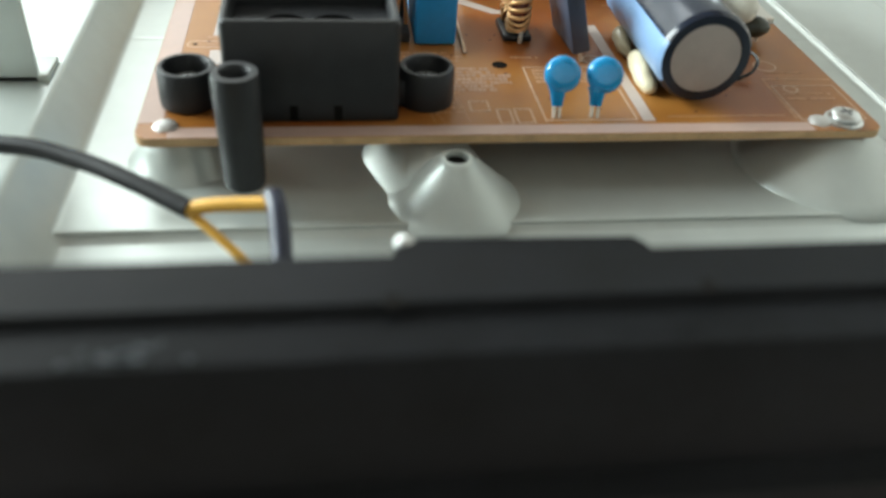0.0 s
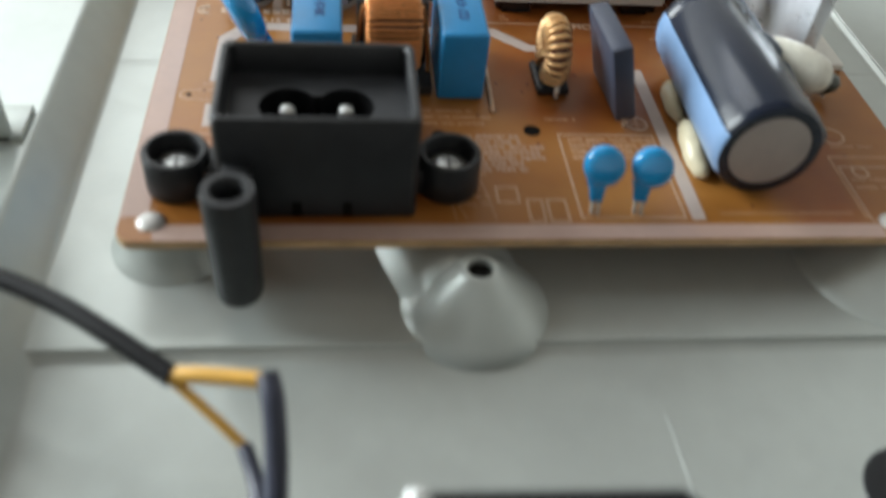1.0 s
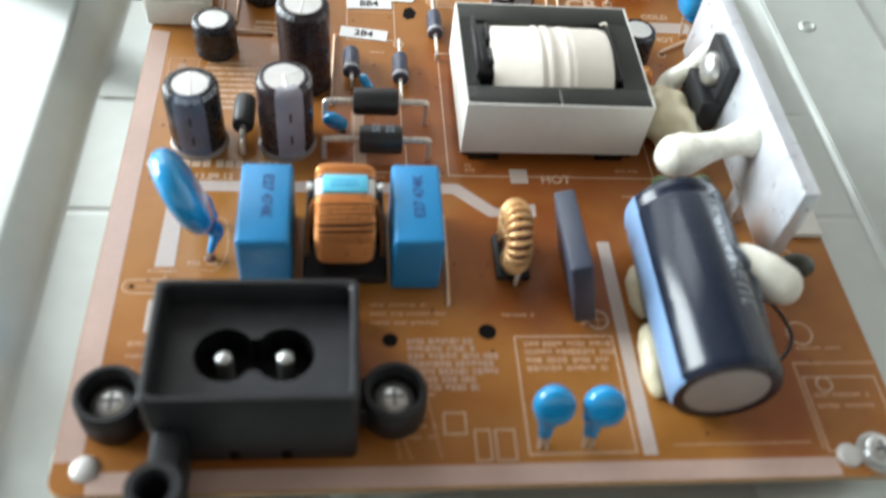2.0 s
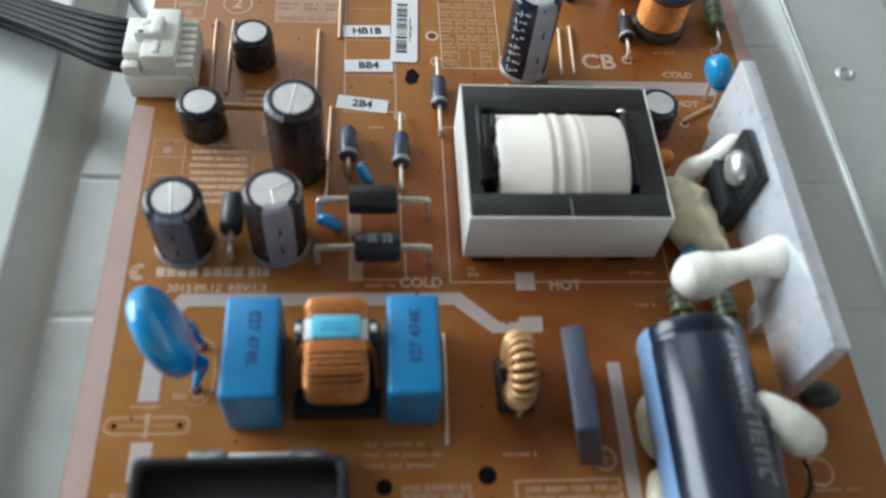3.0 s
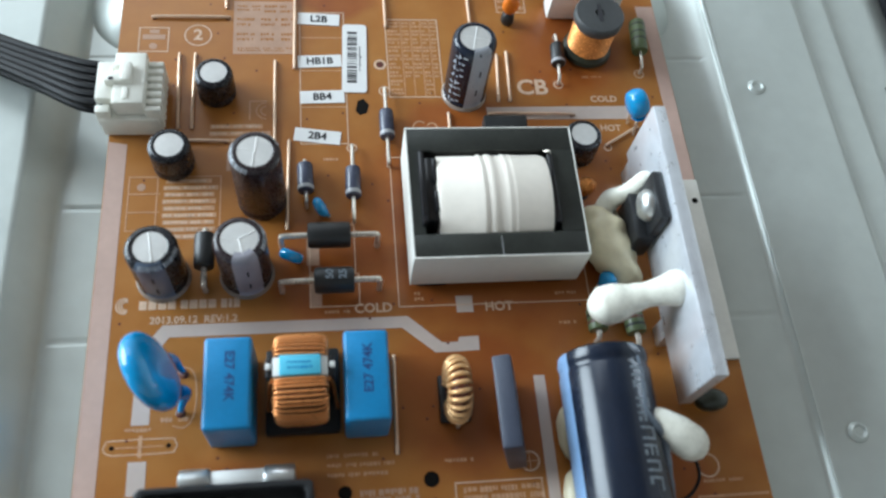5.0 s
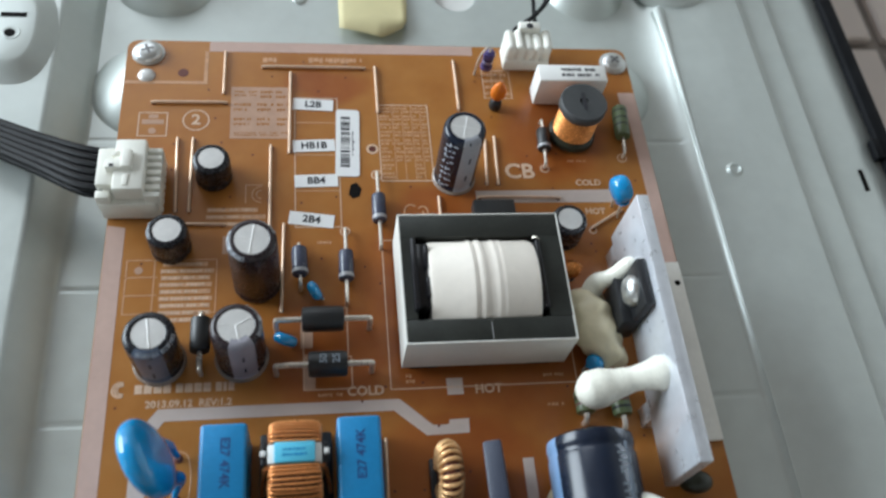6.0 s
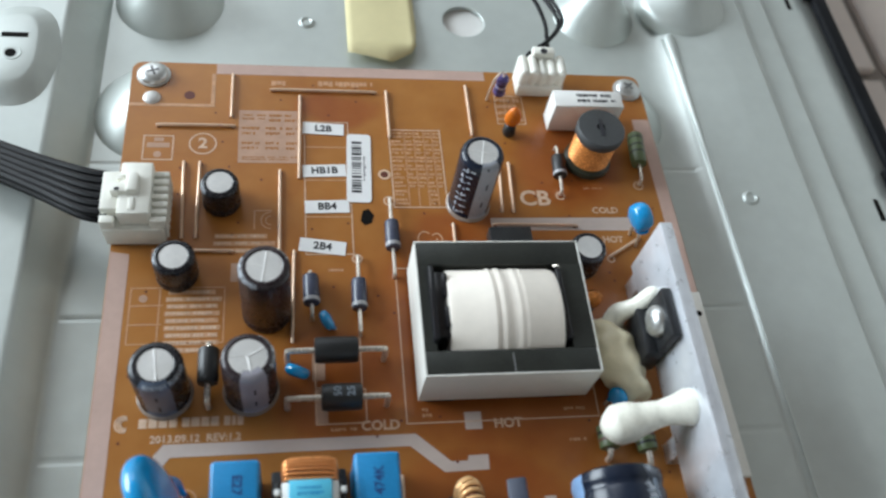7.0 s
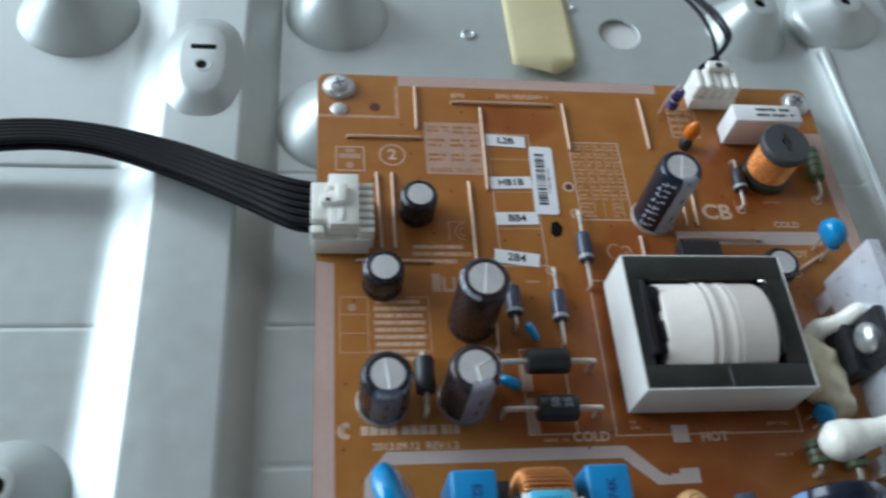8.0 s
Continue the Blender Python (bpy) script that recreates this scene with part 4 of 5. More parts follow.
# big capacitor lying on its side
A, B = Vector((98.4, 10.8, 9.0)), Vector((98.6, 47.8, 9.4))
big = thing("bulk_capacitor", tuple((A + B) / 2), "large glossy navy capacitor lying down, light blue stripe", "capacitor")
big.rotation_euler = (0, 0, math.atan2(-(B - A).x, (B - A).y))
HL, R = (B - A).length / 2, 8.7
bigskin = part("sleeve", lathe(bm_new(), [(R * .74, -HL + .3), (R * .76, -HL), (R * .93, -HL), (R * .99, -HL + .8), (R, -HL + 1.6), (R, HL - 4.6), (R * .97, HL - 4.0),
                                (R * .955, HL - 3.4), (R * .98, HL - 2.8), (R, HL - 2), (R * .97, HL - .6), (R * .86, HL)], 64, axis="y"), SLEEVENAVY, big)
part("end_plate", lathe(bm_new(), [(R * .75, -HL + .5), (R * .74, -HL + .12), (R * .2, -HL + .1)], 48, axis="y"), CANBOTTOM, big, "grey end plate")
bm = bm_new()
n = 12
vs = [[bm.verts.new((q * math.cos(radians(157 + 53 * i / n)), yy, q * math.sin(radians(157 + 53 * i / n)))) for i in range(n + 1)]
      for q, yy in ((R * .94, -HL - 0.02), (R * 1.0, -HL + .8), (R * 1.006, -HL + 1.6), (R * 1.006, HL - 4.6), (R * .976, HL - 4.0), (R * .986, HL - 2.8),
                    (R * 1.006, HL - 2), (R * .976, HL - .6))]
for a, b in zip(vs, vs[1:]):
    for i in range(n):
        bm.faces.new((a[i], a[i + 1], b[i + 1], b[i]))
part("stripe", bm, STRIPEBLUE, bigskin, "light blue stripe")
bm = bm_new()
rnd = random.Random(4)
yy = HL - 5.2
while yy > -HL + 9:
    w = rnd.uniform(1.8, 2.5)
    strokes = [(54, 75, 0, .5), (54, 58, .5, w)] + rnd.choice(([(54, 75, w - .5, w)], [(71, 75, .5, w * .6)], [(63, 66.5, .5, w), (71, 75, w * .5, w)]))
    for a0, a1, y0, y1 in strokes:
        ring = [[bm.verts.new((R * 1.006 * math.cos(radians(a0 + (a1 - a0) * i / 4)), y, R * 1.006 * math.sin(radians(a0 + (a1 - a0) * i / 4)))) for i in range(5)]
                for y in (yy - y0, yy - y1)]
        for i in range(4):
            bm.faces.new((ring[0][i], ring[0][i + 1], ring[1][i + 1], ring[1][i]))
    yy -= w + 0.8
part("sleeve_print", bm, DIMINK, bigskin, "pale print along the sleeve")
bm = blob(bm_new(), [(4.4, HL - 3, 7.2), (4.6, 12, 7.1), (4.2, 8, 7.4), (4.2, 5, 7.3), (6.2, 2, 6.0), (7.8, 0, 3.8), (8.2, -12, 2.6)], [0.3, 0.5, 0.6, 1.0, 1.0, .6, .35], 0.08, 12, 3)
part("glue_smear", bm, GLUECLEAR, big, "clear smear of glue")

bm = tube(bm_new(), [(12.5, 4, -8.4), (15.5, 3, -6.6), (17.4, -1, -6.4), (17.6, -5, -6.6), (15.4, -8, -7.6), (12.4, -9, -8.7)], 0.36, 8, 6)
part("lead_loop", bm, BLACKGL, big, "dark lead bent round beside the capacitor")

# ---- film capacitors ----
def film_cap(x0, y0, x1, y1, h, turn):
    c = thing("film_capacitor", ((x0 + x1) / 2, (y0 + y1) / 2, 0), "blue box film capacitor with stamped dark lettering", "capacitor", "blue film capacitors")
    w, d = (x1 - x0) / 2, (y1 - y0) / 2
    bod = part("body", box(bm_new(), (-w, -d, 0.2), (w, d, h), 0.7, 3), BLUEFILM, c)
    letters("lettering", "E27 474K", 0.3, 1.2, h + 0.03, 1.7, BLUEINK, bod, turn)
    bm = bm_new()
    for s in (-1, 1):
        tube(bm, [(0, s * d * .8, -0.5), (0, s * d * .8, 0.6)], 0.4, 8, 1, False)
    part("lead", bm, SOLDER, c)


film_cap(23.8, 35.8, 32.3, 53.0, 13.4, -90)
film_cap(48.8, 36.2, 57.1, 53.4, 13.2, 90)

# ---- common mode choke ----
ch = thing("line_choke", (41.0, 45.6, 0), "copper-wound line choke on a black bobbin with a cyan label", "choke")
part("bobbin", box(bm_new(), (-7.0, -8.4, 0.2), (7.0, 8.4, 2.4), 0.5), BLACKPL, ch)
for s in (-1, 1):
    cheek = part("cheek", box(bm_new(), (s * 5.6 - .6, -1.3, 2.4), (s * 5.6 + .6, 2.7, 14.6), 0.4), BLACKPL, ch)
    part("tab", box(bm_new(), (s * 5.7 - .5, 0.2, 14.4), (s * 5.7 + .5, 1.3, 15.3), 0.2), CERAMIC, cheek, "small white tab")


def ring_path(start, side, reach):
    """Half of an upright racetrack ring: points (y, z) with their outward normals, evenly spaced."""
    r, top, low = 3.4, 14.2, 4.4
    raw = [(start + (side * (reach - r) - start) * i / 30, top, 0, 1) for i in range(30)]
    raw += [(side * (reach - r + r * math.sin(a)), top - r + r * math.cos(a), side * math.sin(a), math.cos(a)) for a in (math.pi / 2 * i / 24 for i in range(24))]
    raw += [(side * reach, top - r - (top - low - 2 * r) * i / 12, side, 0) for i in range(12)]
    raw += [(side * (reach - r + r * math.cos(a)), low + r - r * math.sin(a), side * math.cos(a), -math.sin(a)) for a in (math.pi / 2 * i / 24 for i in range(25))]
    run = [0.0]
    for p, q in zip(raw, raw[1:]):
        run.append(run[-1] + math.hypot(q[0] - p[0], q[1] - p[1]))
    return raw, run


def coil_point(path, d, a, hw, hn):
    raw, run = path
    y, z, ny, nz = (float(np.interp(d, run, [p[k] for p in raw])) for k in range(4))
    cx = math.copysign(abs(math.cos(a)) ** 0.45, math.cos(a))
    sz = math.copysign(abs(math.sin(a)) ** 0.6, math.sin(a))
    return Vector((cx * hw, y + ny * sz * hn, z + nz * sz * hn))


def winding(path, pitch, seed):
    """One wire wound round the ring, its turns lying a little unevenly."""
    rnd = random.Random(seed)
    turns, n = int(path[1][-1] / pitch), 24
    shift = [rnd.uniform(-.13, .13) for _ in range(turns + 2)]
    lift = [rnd.uniform(-.06, .14) for _ in range(turns + 2)]
    pts = []
    for k in range(turns * n + 1):
        i, w = k // n, (k % n) / n
        out = lift[i] * (1 - w) + lift[i + 1] * w
        d = (k / n) * pitch + shift[i] * (1 - w) + shift[i + 1] * w
        pts.append(coil_point(path, max(0.0, d), 2 * math.pi * w, 4.65 + out, 1.55 + out * .8))
    return tube(bm_new(), pts, 0.285, 7, 1, False)


def core_of(path):
    bm = bm_new()
    rings = [[bm.verts.new(coil_point(path, path[1][-1] * k / 30, 2 * math.pi * i / 28, 4.15, 1.15)) for i in range(28)] for k in range(31)]
    for p, q in zip(rings, rings[1:]):
        for i in range(28):
            bm.faces.new((p[i], p[(i + 1) % 28], q[(i + 1) % 28], q[i]))
    bm.faces.new(rings[0][::-1])
    bm.faces.new(rings[-1])
    return bm


for start, side, reach, seed in ((-1.7, -1, 6.5, 5), (2.9, 1, 6.1, 6)):
    half = ring_path(start, side, reach)
    wd = part("winding", winding(half, .64, seed), COPPER, ch, "enamelled copper winding", 80)
    # the core's dark colour stands for shade between the turns
    part("core", core_of(half), COPPERSHADE, wd, "core coloured dark as the shade between the turns", 80)
part("divider", box(bm_new(), (-4.9, -1.3, 3), (4.9, 2.5, 15.3), 0.5), CERAMIC, ch, "white divider")
tag = part("label", box(bm_new(), (-3.7, -1.3, 15.2), (3.7, 2.5, 16.1), 0.3), CYAN, ch, "cyan label with faint marks")
part("label_marks", bars(bm_new(), -2.2, -.4, 2.2, 1.5, 2, 16.1, 3, 0.5), BLUEFILM, tag)
for s in (-1, 1):
    part("lead_out", tube(bm_new(), [(s * 6.6, -4, 0.4), (s * 6.3, -3, 6), (s * 5.7, -1.6, 11), (s * 5.0, -1.6, 14)], 0.4, 8, 6), COPPER, ch)

# ---- small toroid ----
to = thing("toroid_choke", (70.2, 43, 0), "small upright toroid wound with thick copper wire", "choke")
bm = bm_new()
N, M = 36, 14
RM, rm = 4.1, 1.7
ringv = []
for i in range(N):
    a = 2 * math.pi * i / N
    ringv.append([bm.verts.new((math.cos(2 * math.pi * k / M) * rm, (RM + math.sin(2 * math.pi * k / M) * rm) * math.cos(a),
                                6.4 + (RM + math.sin(2 * math.pi * k / M) * rm) * math.sin(a))) for k in range(M)])
for i in range(N):
    for k in range(M):
        bm.faces.new((ringv[i][k], ringv[(i + 1) % N][k], ringv[(i + 1) % N][(k + 1) % M], ringv[i][(k + 1) % M]))
part("core", bm, REDBROWN, to, "dark core")
turns, pts = 20, []
for i in range(turns * 14 + 1):
    a = radians(-65) + radians(310) * i / (turns * 14)
    k = 2 * math.pi * i / 14
    q = RM + math.sin(k) * (rm + 0.5)
    pts.append((math.cos(k) * (rm * 1.0 + 0.35), q * math.cos(a), 6.4 + q * math.sin(a)))
part("winding", tube(bm_new(), pts, 0.45, 8, 1, False), COPPERPALE, to, "thick enamelled copper wire", 80)
part("foot", box(bm_new(), (-3, -5, 0.1), (3, 4.6, 1.6), 0.5), BLACKPL, to)
part("lead", tube(bm_new(), [(0.4, -5.6, 0.2), (0.4, -5.5, 1.6), (0.8, -4.6, 2.6)], 0.5, 8, 4), SOLDER, to)

# ---- bridge rectifier, leaning ----
bd = thing("bridge_rectifier", (81.4, 36.9, 0), "thin slate-grey bridge rectifier standing on edge and leaning", "rectifier")
bd.rotation_euler = (radians(-5), radians(-14), radians(1))
bm = box(bm_new(), (-1.7, -8.9, 1.4), (1.9, 8.9, 15.4), 0.5)
part("body", bm, SLATE, bd)
for k in range(4):
    part("lead", box(bm_new(), (-0.3, -7.6 + k * 5 - .45, -0.6), (0.3, -7.6 + k * 5 + .45, 2.4)), SOLDER, bd)


# ---- disc capacitors ----
def disc_cap(x, y, r, thick, cz, turn, lean, leads, label, neck=True, drop=1.28):
    c = thing("disc_capacitor", (x, y, 0), label, "capacitor", "blue disc capacitors")
    c.rotation_euler = (0, radians(lean), radians(turn))
    prof = [(r * q, thick * w) for q, w in ((0.05, -.5), (.55, -.49), (.85, -.40), (.96, -.22), (1.0, 0), (.96, .22), (.85, .40), (.55, .49), (.05, .5))]
    bm = lathe(bm_new(), prof, 40, (0, 0, cz), axis="x")
    if neck:
        for s in leads:
            tube(bm, [(0, s, cz - r * 0.72), (0, s * 1.02, cz - r * 1.02), (0, s * 1.04, cz - r * drop)], [thick * .42, thick * .27, 0.5], 12, 5)
    part("body", bm, BLUEDISC, c, "", 60)
    for s in leads:
        part("lead", tube(bm_new(), [(0, s * 1.04, cz - r * 1.2), (0, s * 1.05, 0.5), (0, s * 1.05, -0.4)], 0.35, 8, 4), SOLDER, c)
    return c


c = thing("disc_capacitor", (18.1, 46.8, 0), "large glossy blue disc capacitor leaning sideways", "capacitor", "blue disc capacitors")
tilt = pose(-3.6, 0.75, 11.85, 0, -20, 21.7)
prof = [(7.85 * q, 5.0 * w) for q, w in ((0.05, -.5), (.3, -.5), (.55, -.485), (.74, -.44), (.87, -.36), (.95, -.25), (.99, -.12), (1.0, 0), (.99, .12), (.95, .25),
                                         (.87, .36), (.74, .44), (.55, .485), (.3, .5), (.05, .5))]
bm = lathe(bm_new(), prof, 48, axis="x")
bm.transform(tilt)
disc = part("body", bm, BLUEDISC, c, "", 80)
for sy, hole in ((-3.5, (-.1, -3.9)), (3.2, (.1, 3.8))):
    root = tilt @ Vector((0.4, sy, -6.2))
    out = tilt @ Vector((0.9, sy * 1.03, -8.6))
    foot = Vector((hole[0] + .2, hole[1], 1.6))
    part("neck", tube(bm_new(), [root, out, out.lerp(foot, .5), foot], [1.7, 1.25, .8, .55], 12, 6), BLUEDISC, disc)
    part("lead", tube(bm_new(), [tuple(foot), (hole[0] + .1, hole[1], .6), (hole[0], hole[1], -.4)], 0.36, 8, 4), SOLDER, c)
    part("solder_pad", lathe(bm_new(), [(.95, 0.04), (.9, .1), (.6, .16)], 18, (hole[0], hole[1], 0)), REDBROWN, c)
for x, y, tn in ((71.9, 6.8, 84), (79.2, 6.6, 78)):
    disc_cap(x, y, 3.3, 3.5, 7.5, tn, 30, (0.2, 1.1) if x < 75 else (0.5, 1.5), "small glossy blue disc capacitor upright at the board edge", True, 1.7)
disc_cap(46.6, 85.6, 2.3, 2.0, 3.6, 20, -25, (-1, 1), "tiny blue disc capacitor between diodes")
disc_cap(39.6, 75.2, 2.6, 2.4, 3.6, 66, -25, (-1, 1), "tiny blue disc capacitor between diodes")
disc_cap(103.6, 64.6, 2.3, 2.0, 5.0, 30, 10, (-1, 1), "small blue disc capacitor half sunk in glue")
disc_cap(118.4, 106.4, 3.4, 4.4, 11.0, 14, -10, (-1.6, 1.6), "blue disc capacitor at the end of the heatsink")


# ---- axial diodes and resistors ----
def axial(name, p0, p1, b0, b1, r, zc, body, band, label, cat, group, rings=()):
    """A body between b0 and b1 (fractions of the way) on a bent lead from p0 to p1."""
    mid = ((p0[0] + p1[0]) / 2, (p0[1] + p1[1]) / 2)
    length = math.dist(p0, p1)
    d = thing(name, (*mid, 0), label, cat, group, math.degrees(math.atan2(p1[1] - p0[1], p1[0] - p0[0])))
    L = length / 2
    xa, xb = -L + b0 * length, -L + b1 * length
    k = min(0.9, (xb - xa) * .12)
    bod = part("body", lathe(bm_new(), [(r * .5, xa), (r * .93, xa + .15), (r, xa + k), (r, xb - k), (r * .93, xb - .15), (r * .5, xb)], 24, (0, 0, zc), "x"), body, d)
    for s, e in ((-1, xa), (1, xb)):
        if abs(e - s * L) > 0.8:
            pts = [(s * L, 0, -0.4), (s * L, 0, max(0.3, zc - 1.0)), (s * (L - 0.7), 0, zc - 0.1), (e + s * .3, 0, zc), (e, 0, zc)]
            part("lead", tube(bm_new(), pts, 0.6 if r > 2 else 0.42, 8, 5), SOLDER, d)
    if band:
        xr = xa + (xb - xa) * (0.1 if band < 0 else 0.82)
        part("band", lathe(bm_new(), [(r * 1.008, xr), (r * 1.01, xr + .1), (r * 1.01, xr + (xb - xa) * .11), (r * 1.008, xr + (xb - xa) * .12)], 24, (0, 0, zc), "x"),
             BANDGREY, bod, "grey cathode band")
    for f, m in rings:
        xr = xa + (xb - xa) * f
        part("ring", lathe(bm_new(), [(r * 1.01, xr), (r * 1.02, xr + .05), (r * 1.02, xr + .5), (r * 1.01, xr + .55)], 20, (0, 0, zc), "x"), m, bod)
    return d


G = "axial diodes"
dd = axial("power_diode", (37, 77.2), (56.8, 77.2), .27, .72, 2.7, 5.6, DIODE, 0, "large black axial diode raised on bent leads", "diode", G)
dd = axial("power_diode", (37, 67.2), (56.8, 67.2), .33, .74, 2.7, 5.2, DIODE, 0, "large black axial diode raised on bent leads, printed", "diode", G)
letters("lettering", "50", -0.2, 0.2, 7.93, 1.5, DIMINK, dd, 90)
letters("lettering", "25", 2.4, 0.2, 7.91, 1.5, DIMINK, dd, 90)
axial("diode", (60.5, 117.3), (60.4, 97), .33, .69, 1.7, 1.9, DIODEBLUE, 1, "grey-black axial diode lying on the board", "diode", G)
axial("diode", (52.4, 101.7), (52.2, 83), .33, .72, 1.7, 1.9, DIODEBLUE, 1, "grey-black axial diode lying on the board", "diode", G)
axial("diode", (41.9, 98.0), (42.2, 86.8), .14, .76, 1.8, 2.2, DIODEBLUE, 1, "grey-black axial diode lying on the board", "diode", G)
axial("diode", (21.6, 80.6), (21.7, 68.0), .12, .72, 2.1, 3.6, DIODE, 0, "black axial diode squeezed between two capacitors", "diode", G)
axial("diode", (103.6, 133.6), (102.7, 119.6), .26, .70, 1.7, 1.9, DIODE, 1, "black axial diode beside the drum coil", "diode", G)
R2 = "axial resistors"
axial("resistor", (125.0, 138.3), (123.7, 122.7), .1, .7, 2.0, 2.4, GREEN, 0, "dark green axial resistor near the board edge", "resistor", R2,
      ((.15, OLIVE), (.4, OLIVE), (.62, OLIVE)))
axial("resistor", (108.8, 60.5), (109.3, 51.5), .05, .72, 2.1, 3.0, GREEN, 0, "dark green axial resistor under the white glue", "resistor", R2,
      ((.2, BLACKPL), (.45, REDBROWN), (.7, BLACKPL)))
axial("resistor", (101.2, 60.5), (101.2, 53.5), .1, .8, 2.1, 3.0, GREEN, 0, "dark green axial resistor under the white glue", "resistor", R2,
      ((.3, BLACKPL), (.6, REDBROWN)))
# upright violet resistor with its lead bent back down
vr = thing("resistor", (91.2, 151, 0), "upright violet resistor with a bent-over lead", "resistor", R2)
part("body", lathe(bm_new(), [(0.6, 1), (1.5, 1.3), (1.7, 2), (1.45, 2.8), (1.45, 5.6), (1.7, 6.4), (1.5, 7.1), (0.6, 7.4)], 20), PURPLE, vr)
part("lead", tube(bm_new(), [(0, 0, 7.2), (0, .2, 8.6), (-1.2, -.4, 8.8), (-2.6, -1, 6), (-3.2, -1.4, 0)], 0.33, 8, 5), SOLDER, vr)
for z, m in ((2.9, BLACKPL), (4.0, WHITEINK), (5.0, BLACKPL)):
    part("ring", lathe(bm_new(), [(1.47, z), (1.49, z + .05), (1.49, z + .4), (1.47, z + .45)], 20), m, vr)
oc = thing("dipped_capacitor", (92.2, 138.6, 0), "orange dipped capacitor with a dark foot", "capacitor")
part("body", lathe(bm_new(), [(.4, 3.2), (1.3, 3.8), (2.0, 5.2), (2.1, 6.6), (1.5, 8.4), (.8, 9.4), (.3, 9.8)], 24, squash=(1, .75)), ORANGE, oc)
part("foot", lathe(bm_new(), [(1.4, 0.1), (1.7, 1), (1.5, 2.8), (.9, 3.6)], 20), DIODE, oc)
oc = thing("dipped_capacitor", (103.5, 88.5, 0), "brownish orange dipped capacitor near the transformer", "capacitor")
part("body", lathe(bm_new(), [(.4, 1.2), (1.6, 1.8), (2.3, 3.6), (2.0, 5.6), (.6, 6.8)], 24, squash=(1, .8)), COPPERRED, oc)
part("foot", lathe(bm_new(), [(1.2, 0.1), (1.5, .8), (1.0, 1.6)], 20), DIODE, oc)
ic = thing("optocoupler", (87.5, 104.6, 0), "small black chip behind the transformer", "chip")
part("body", box(bm_new(), (-5, -3.2, .6), (5, 3.2, 4.2), 0.4), DIODE, ic)
for s in (-1, 1):
    part("lead", box(bm_new(), (s * 5 - .3, -.5, -.2), (s * 5.6 + .3, .5, 2.2), 0.1), SOLDER, ic)

# ---- transformer ----
tr = thing("transformer", (80.6, 81.8, 0), "dark ferrite transformer with white tape round its core and winding", "transformer")
X, Y, Z0, Z1 = 17.35, 14.8, 2.6, 15.2
bm = bm_new()
box(bm, (-X, -Y, Z0), (X, -Y + 5.0, Z1 - .05), 0.25)
box(bm, (-X, Y - 5.4, Z0), (X, Y, Z1 - .05), 0.25)
box(bm, (-X, -Y + 5.0, Z0), (-X + 2.4, Y - 5.4, Z1 - .05))
box(bm, (X - 4.6, -Y + 5.0, Z0), (X, Y - 5.4, Z1 - .05))
part("core", bm, FERRITE, tr, "dark grey ferrite core")
t = 0.35
for a, b in (((-X - t, -Y - t, Z0 + .2), (X + t, -Y, Z1)), ((-X - t, Y, Z0 + .2), (X + t, Y + t, Z1)), ((-X - t, -Y, Z0 + .2), (-X, Y, Z1)),
             ((X, -Y, Z0 + .2), (X + t, Y, Z1))):
    part("core_tape", box(bm_new(), a, b, 0.1), CORETAPE, tr, "white tape round the core")
bm = bm_new()
box(bm, (-15.6, -8.3, 2), (-14.4, 8.3, 17.2), 0.4)
box(bm, (-14.6, -7.4, 2), (-11.8, 7.4, 16.0), 0.5)
box(bm, (-12.9, 1.2, 15.6), (-11.9, 6.6, 17.0), 0.3)
box(bm, (-12.9, -5.6, 15.6), (-11.9, -1.0, 17.0), 0.3)
box(bm, (-10, -14.2, .3), (-15.5, -13.4, 2.8), 0.2)
box(bm, (9.5, -14.4, .3), (15, -13.4, 2.8), 0.2)
box(bm, (11.4, -8.2, 2), (12.8, 8.2, 16.0), 0.5)
box(bm, (-17, -13.5, .3), (-13, 13.5, 3.2), 0.3)
box(bm, (13, -13.5, .3), (17, 13.5, 3.2), 0.3)
box(bm, (-13, -13, 1.4), (13, 13, 2.9))
part("bobbin", bm, BLACKGL, tr, "black bobbin")
bm = bm_new()
prof = [(6.4, -12.2), (8.6, -12.0), (9.0, -11.3), (9.05, -3.6), (9.3, -3.2), (9.32, -2.6), (9.1, -2.2), (9.1, -1.8), (9.34, -1.4), (9.34, -.5), (9.12, -.1), (9.12, 1.6), (9.26, 1.9), (9.28, 2.5), (9.12, 2.9), (9.22, 3.4), (9.22, 3.9), (9.1, 4.3), (9.1, 10.0), (8.8, 11.0),
        (6.4, 11.3)]
lathe(bm, prof, 56, (0, -0.6, 10.2), "x", squash=(1.18, 0.88))
part("winding", bm, TAPE, tr, "white taped winding with two raised bands", 35)
part("core_joint", box(bm_new(), (-.07, -Y, Z1 - .06), (.07, -Y + 4.2, Z1 - .02)), BANDGREY, tr)
bm = bm_new()
for s in (-1, 1):
    for k in range(5):
        box(bm, (s * 15 - .4, -11 + k * 5.2, -.4), (s * 15 + .4, -10.2 + k * 5.2, .5))
part("pin", bm, SOLDER, tr)
part("winding_wire", tube(bm_new(), [(11.2, 8.6, 15.6), (12, 8.2, 16.4), (12.6, 8.0, 15)], 0.22, 8, 5), SOLDER, tr, "bright wire end")

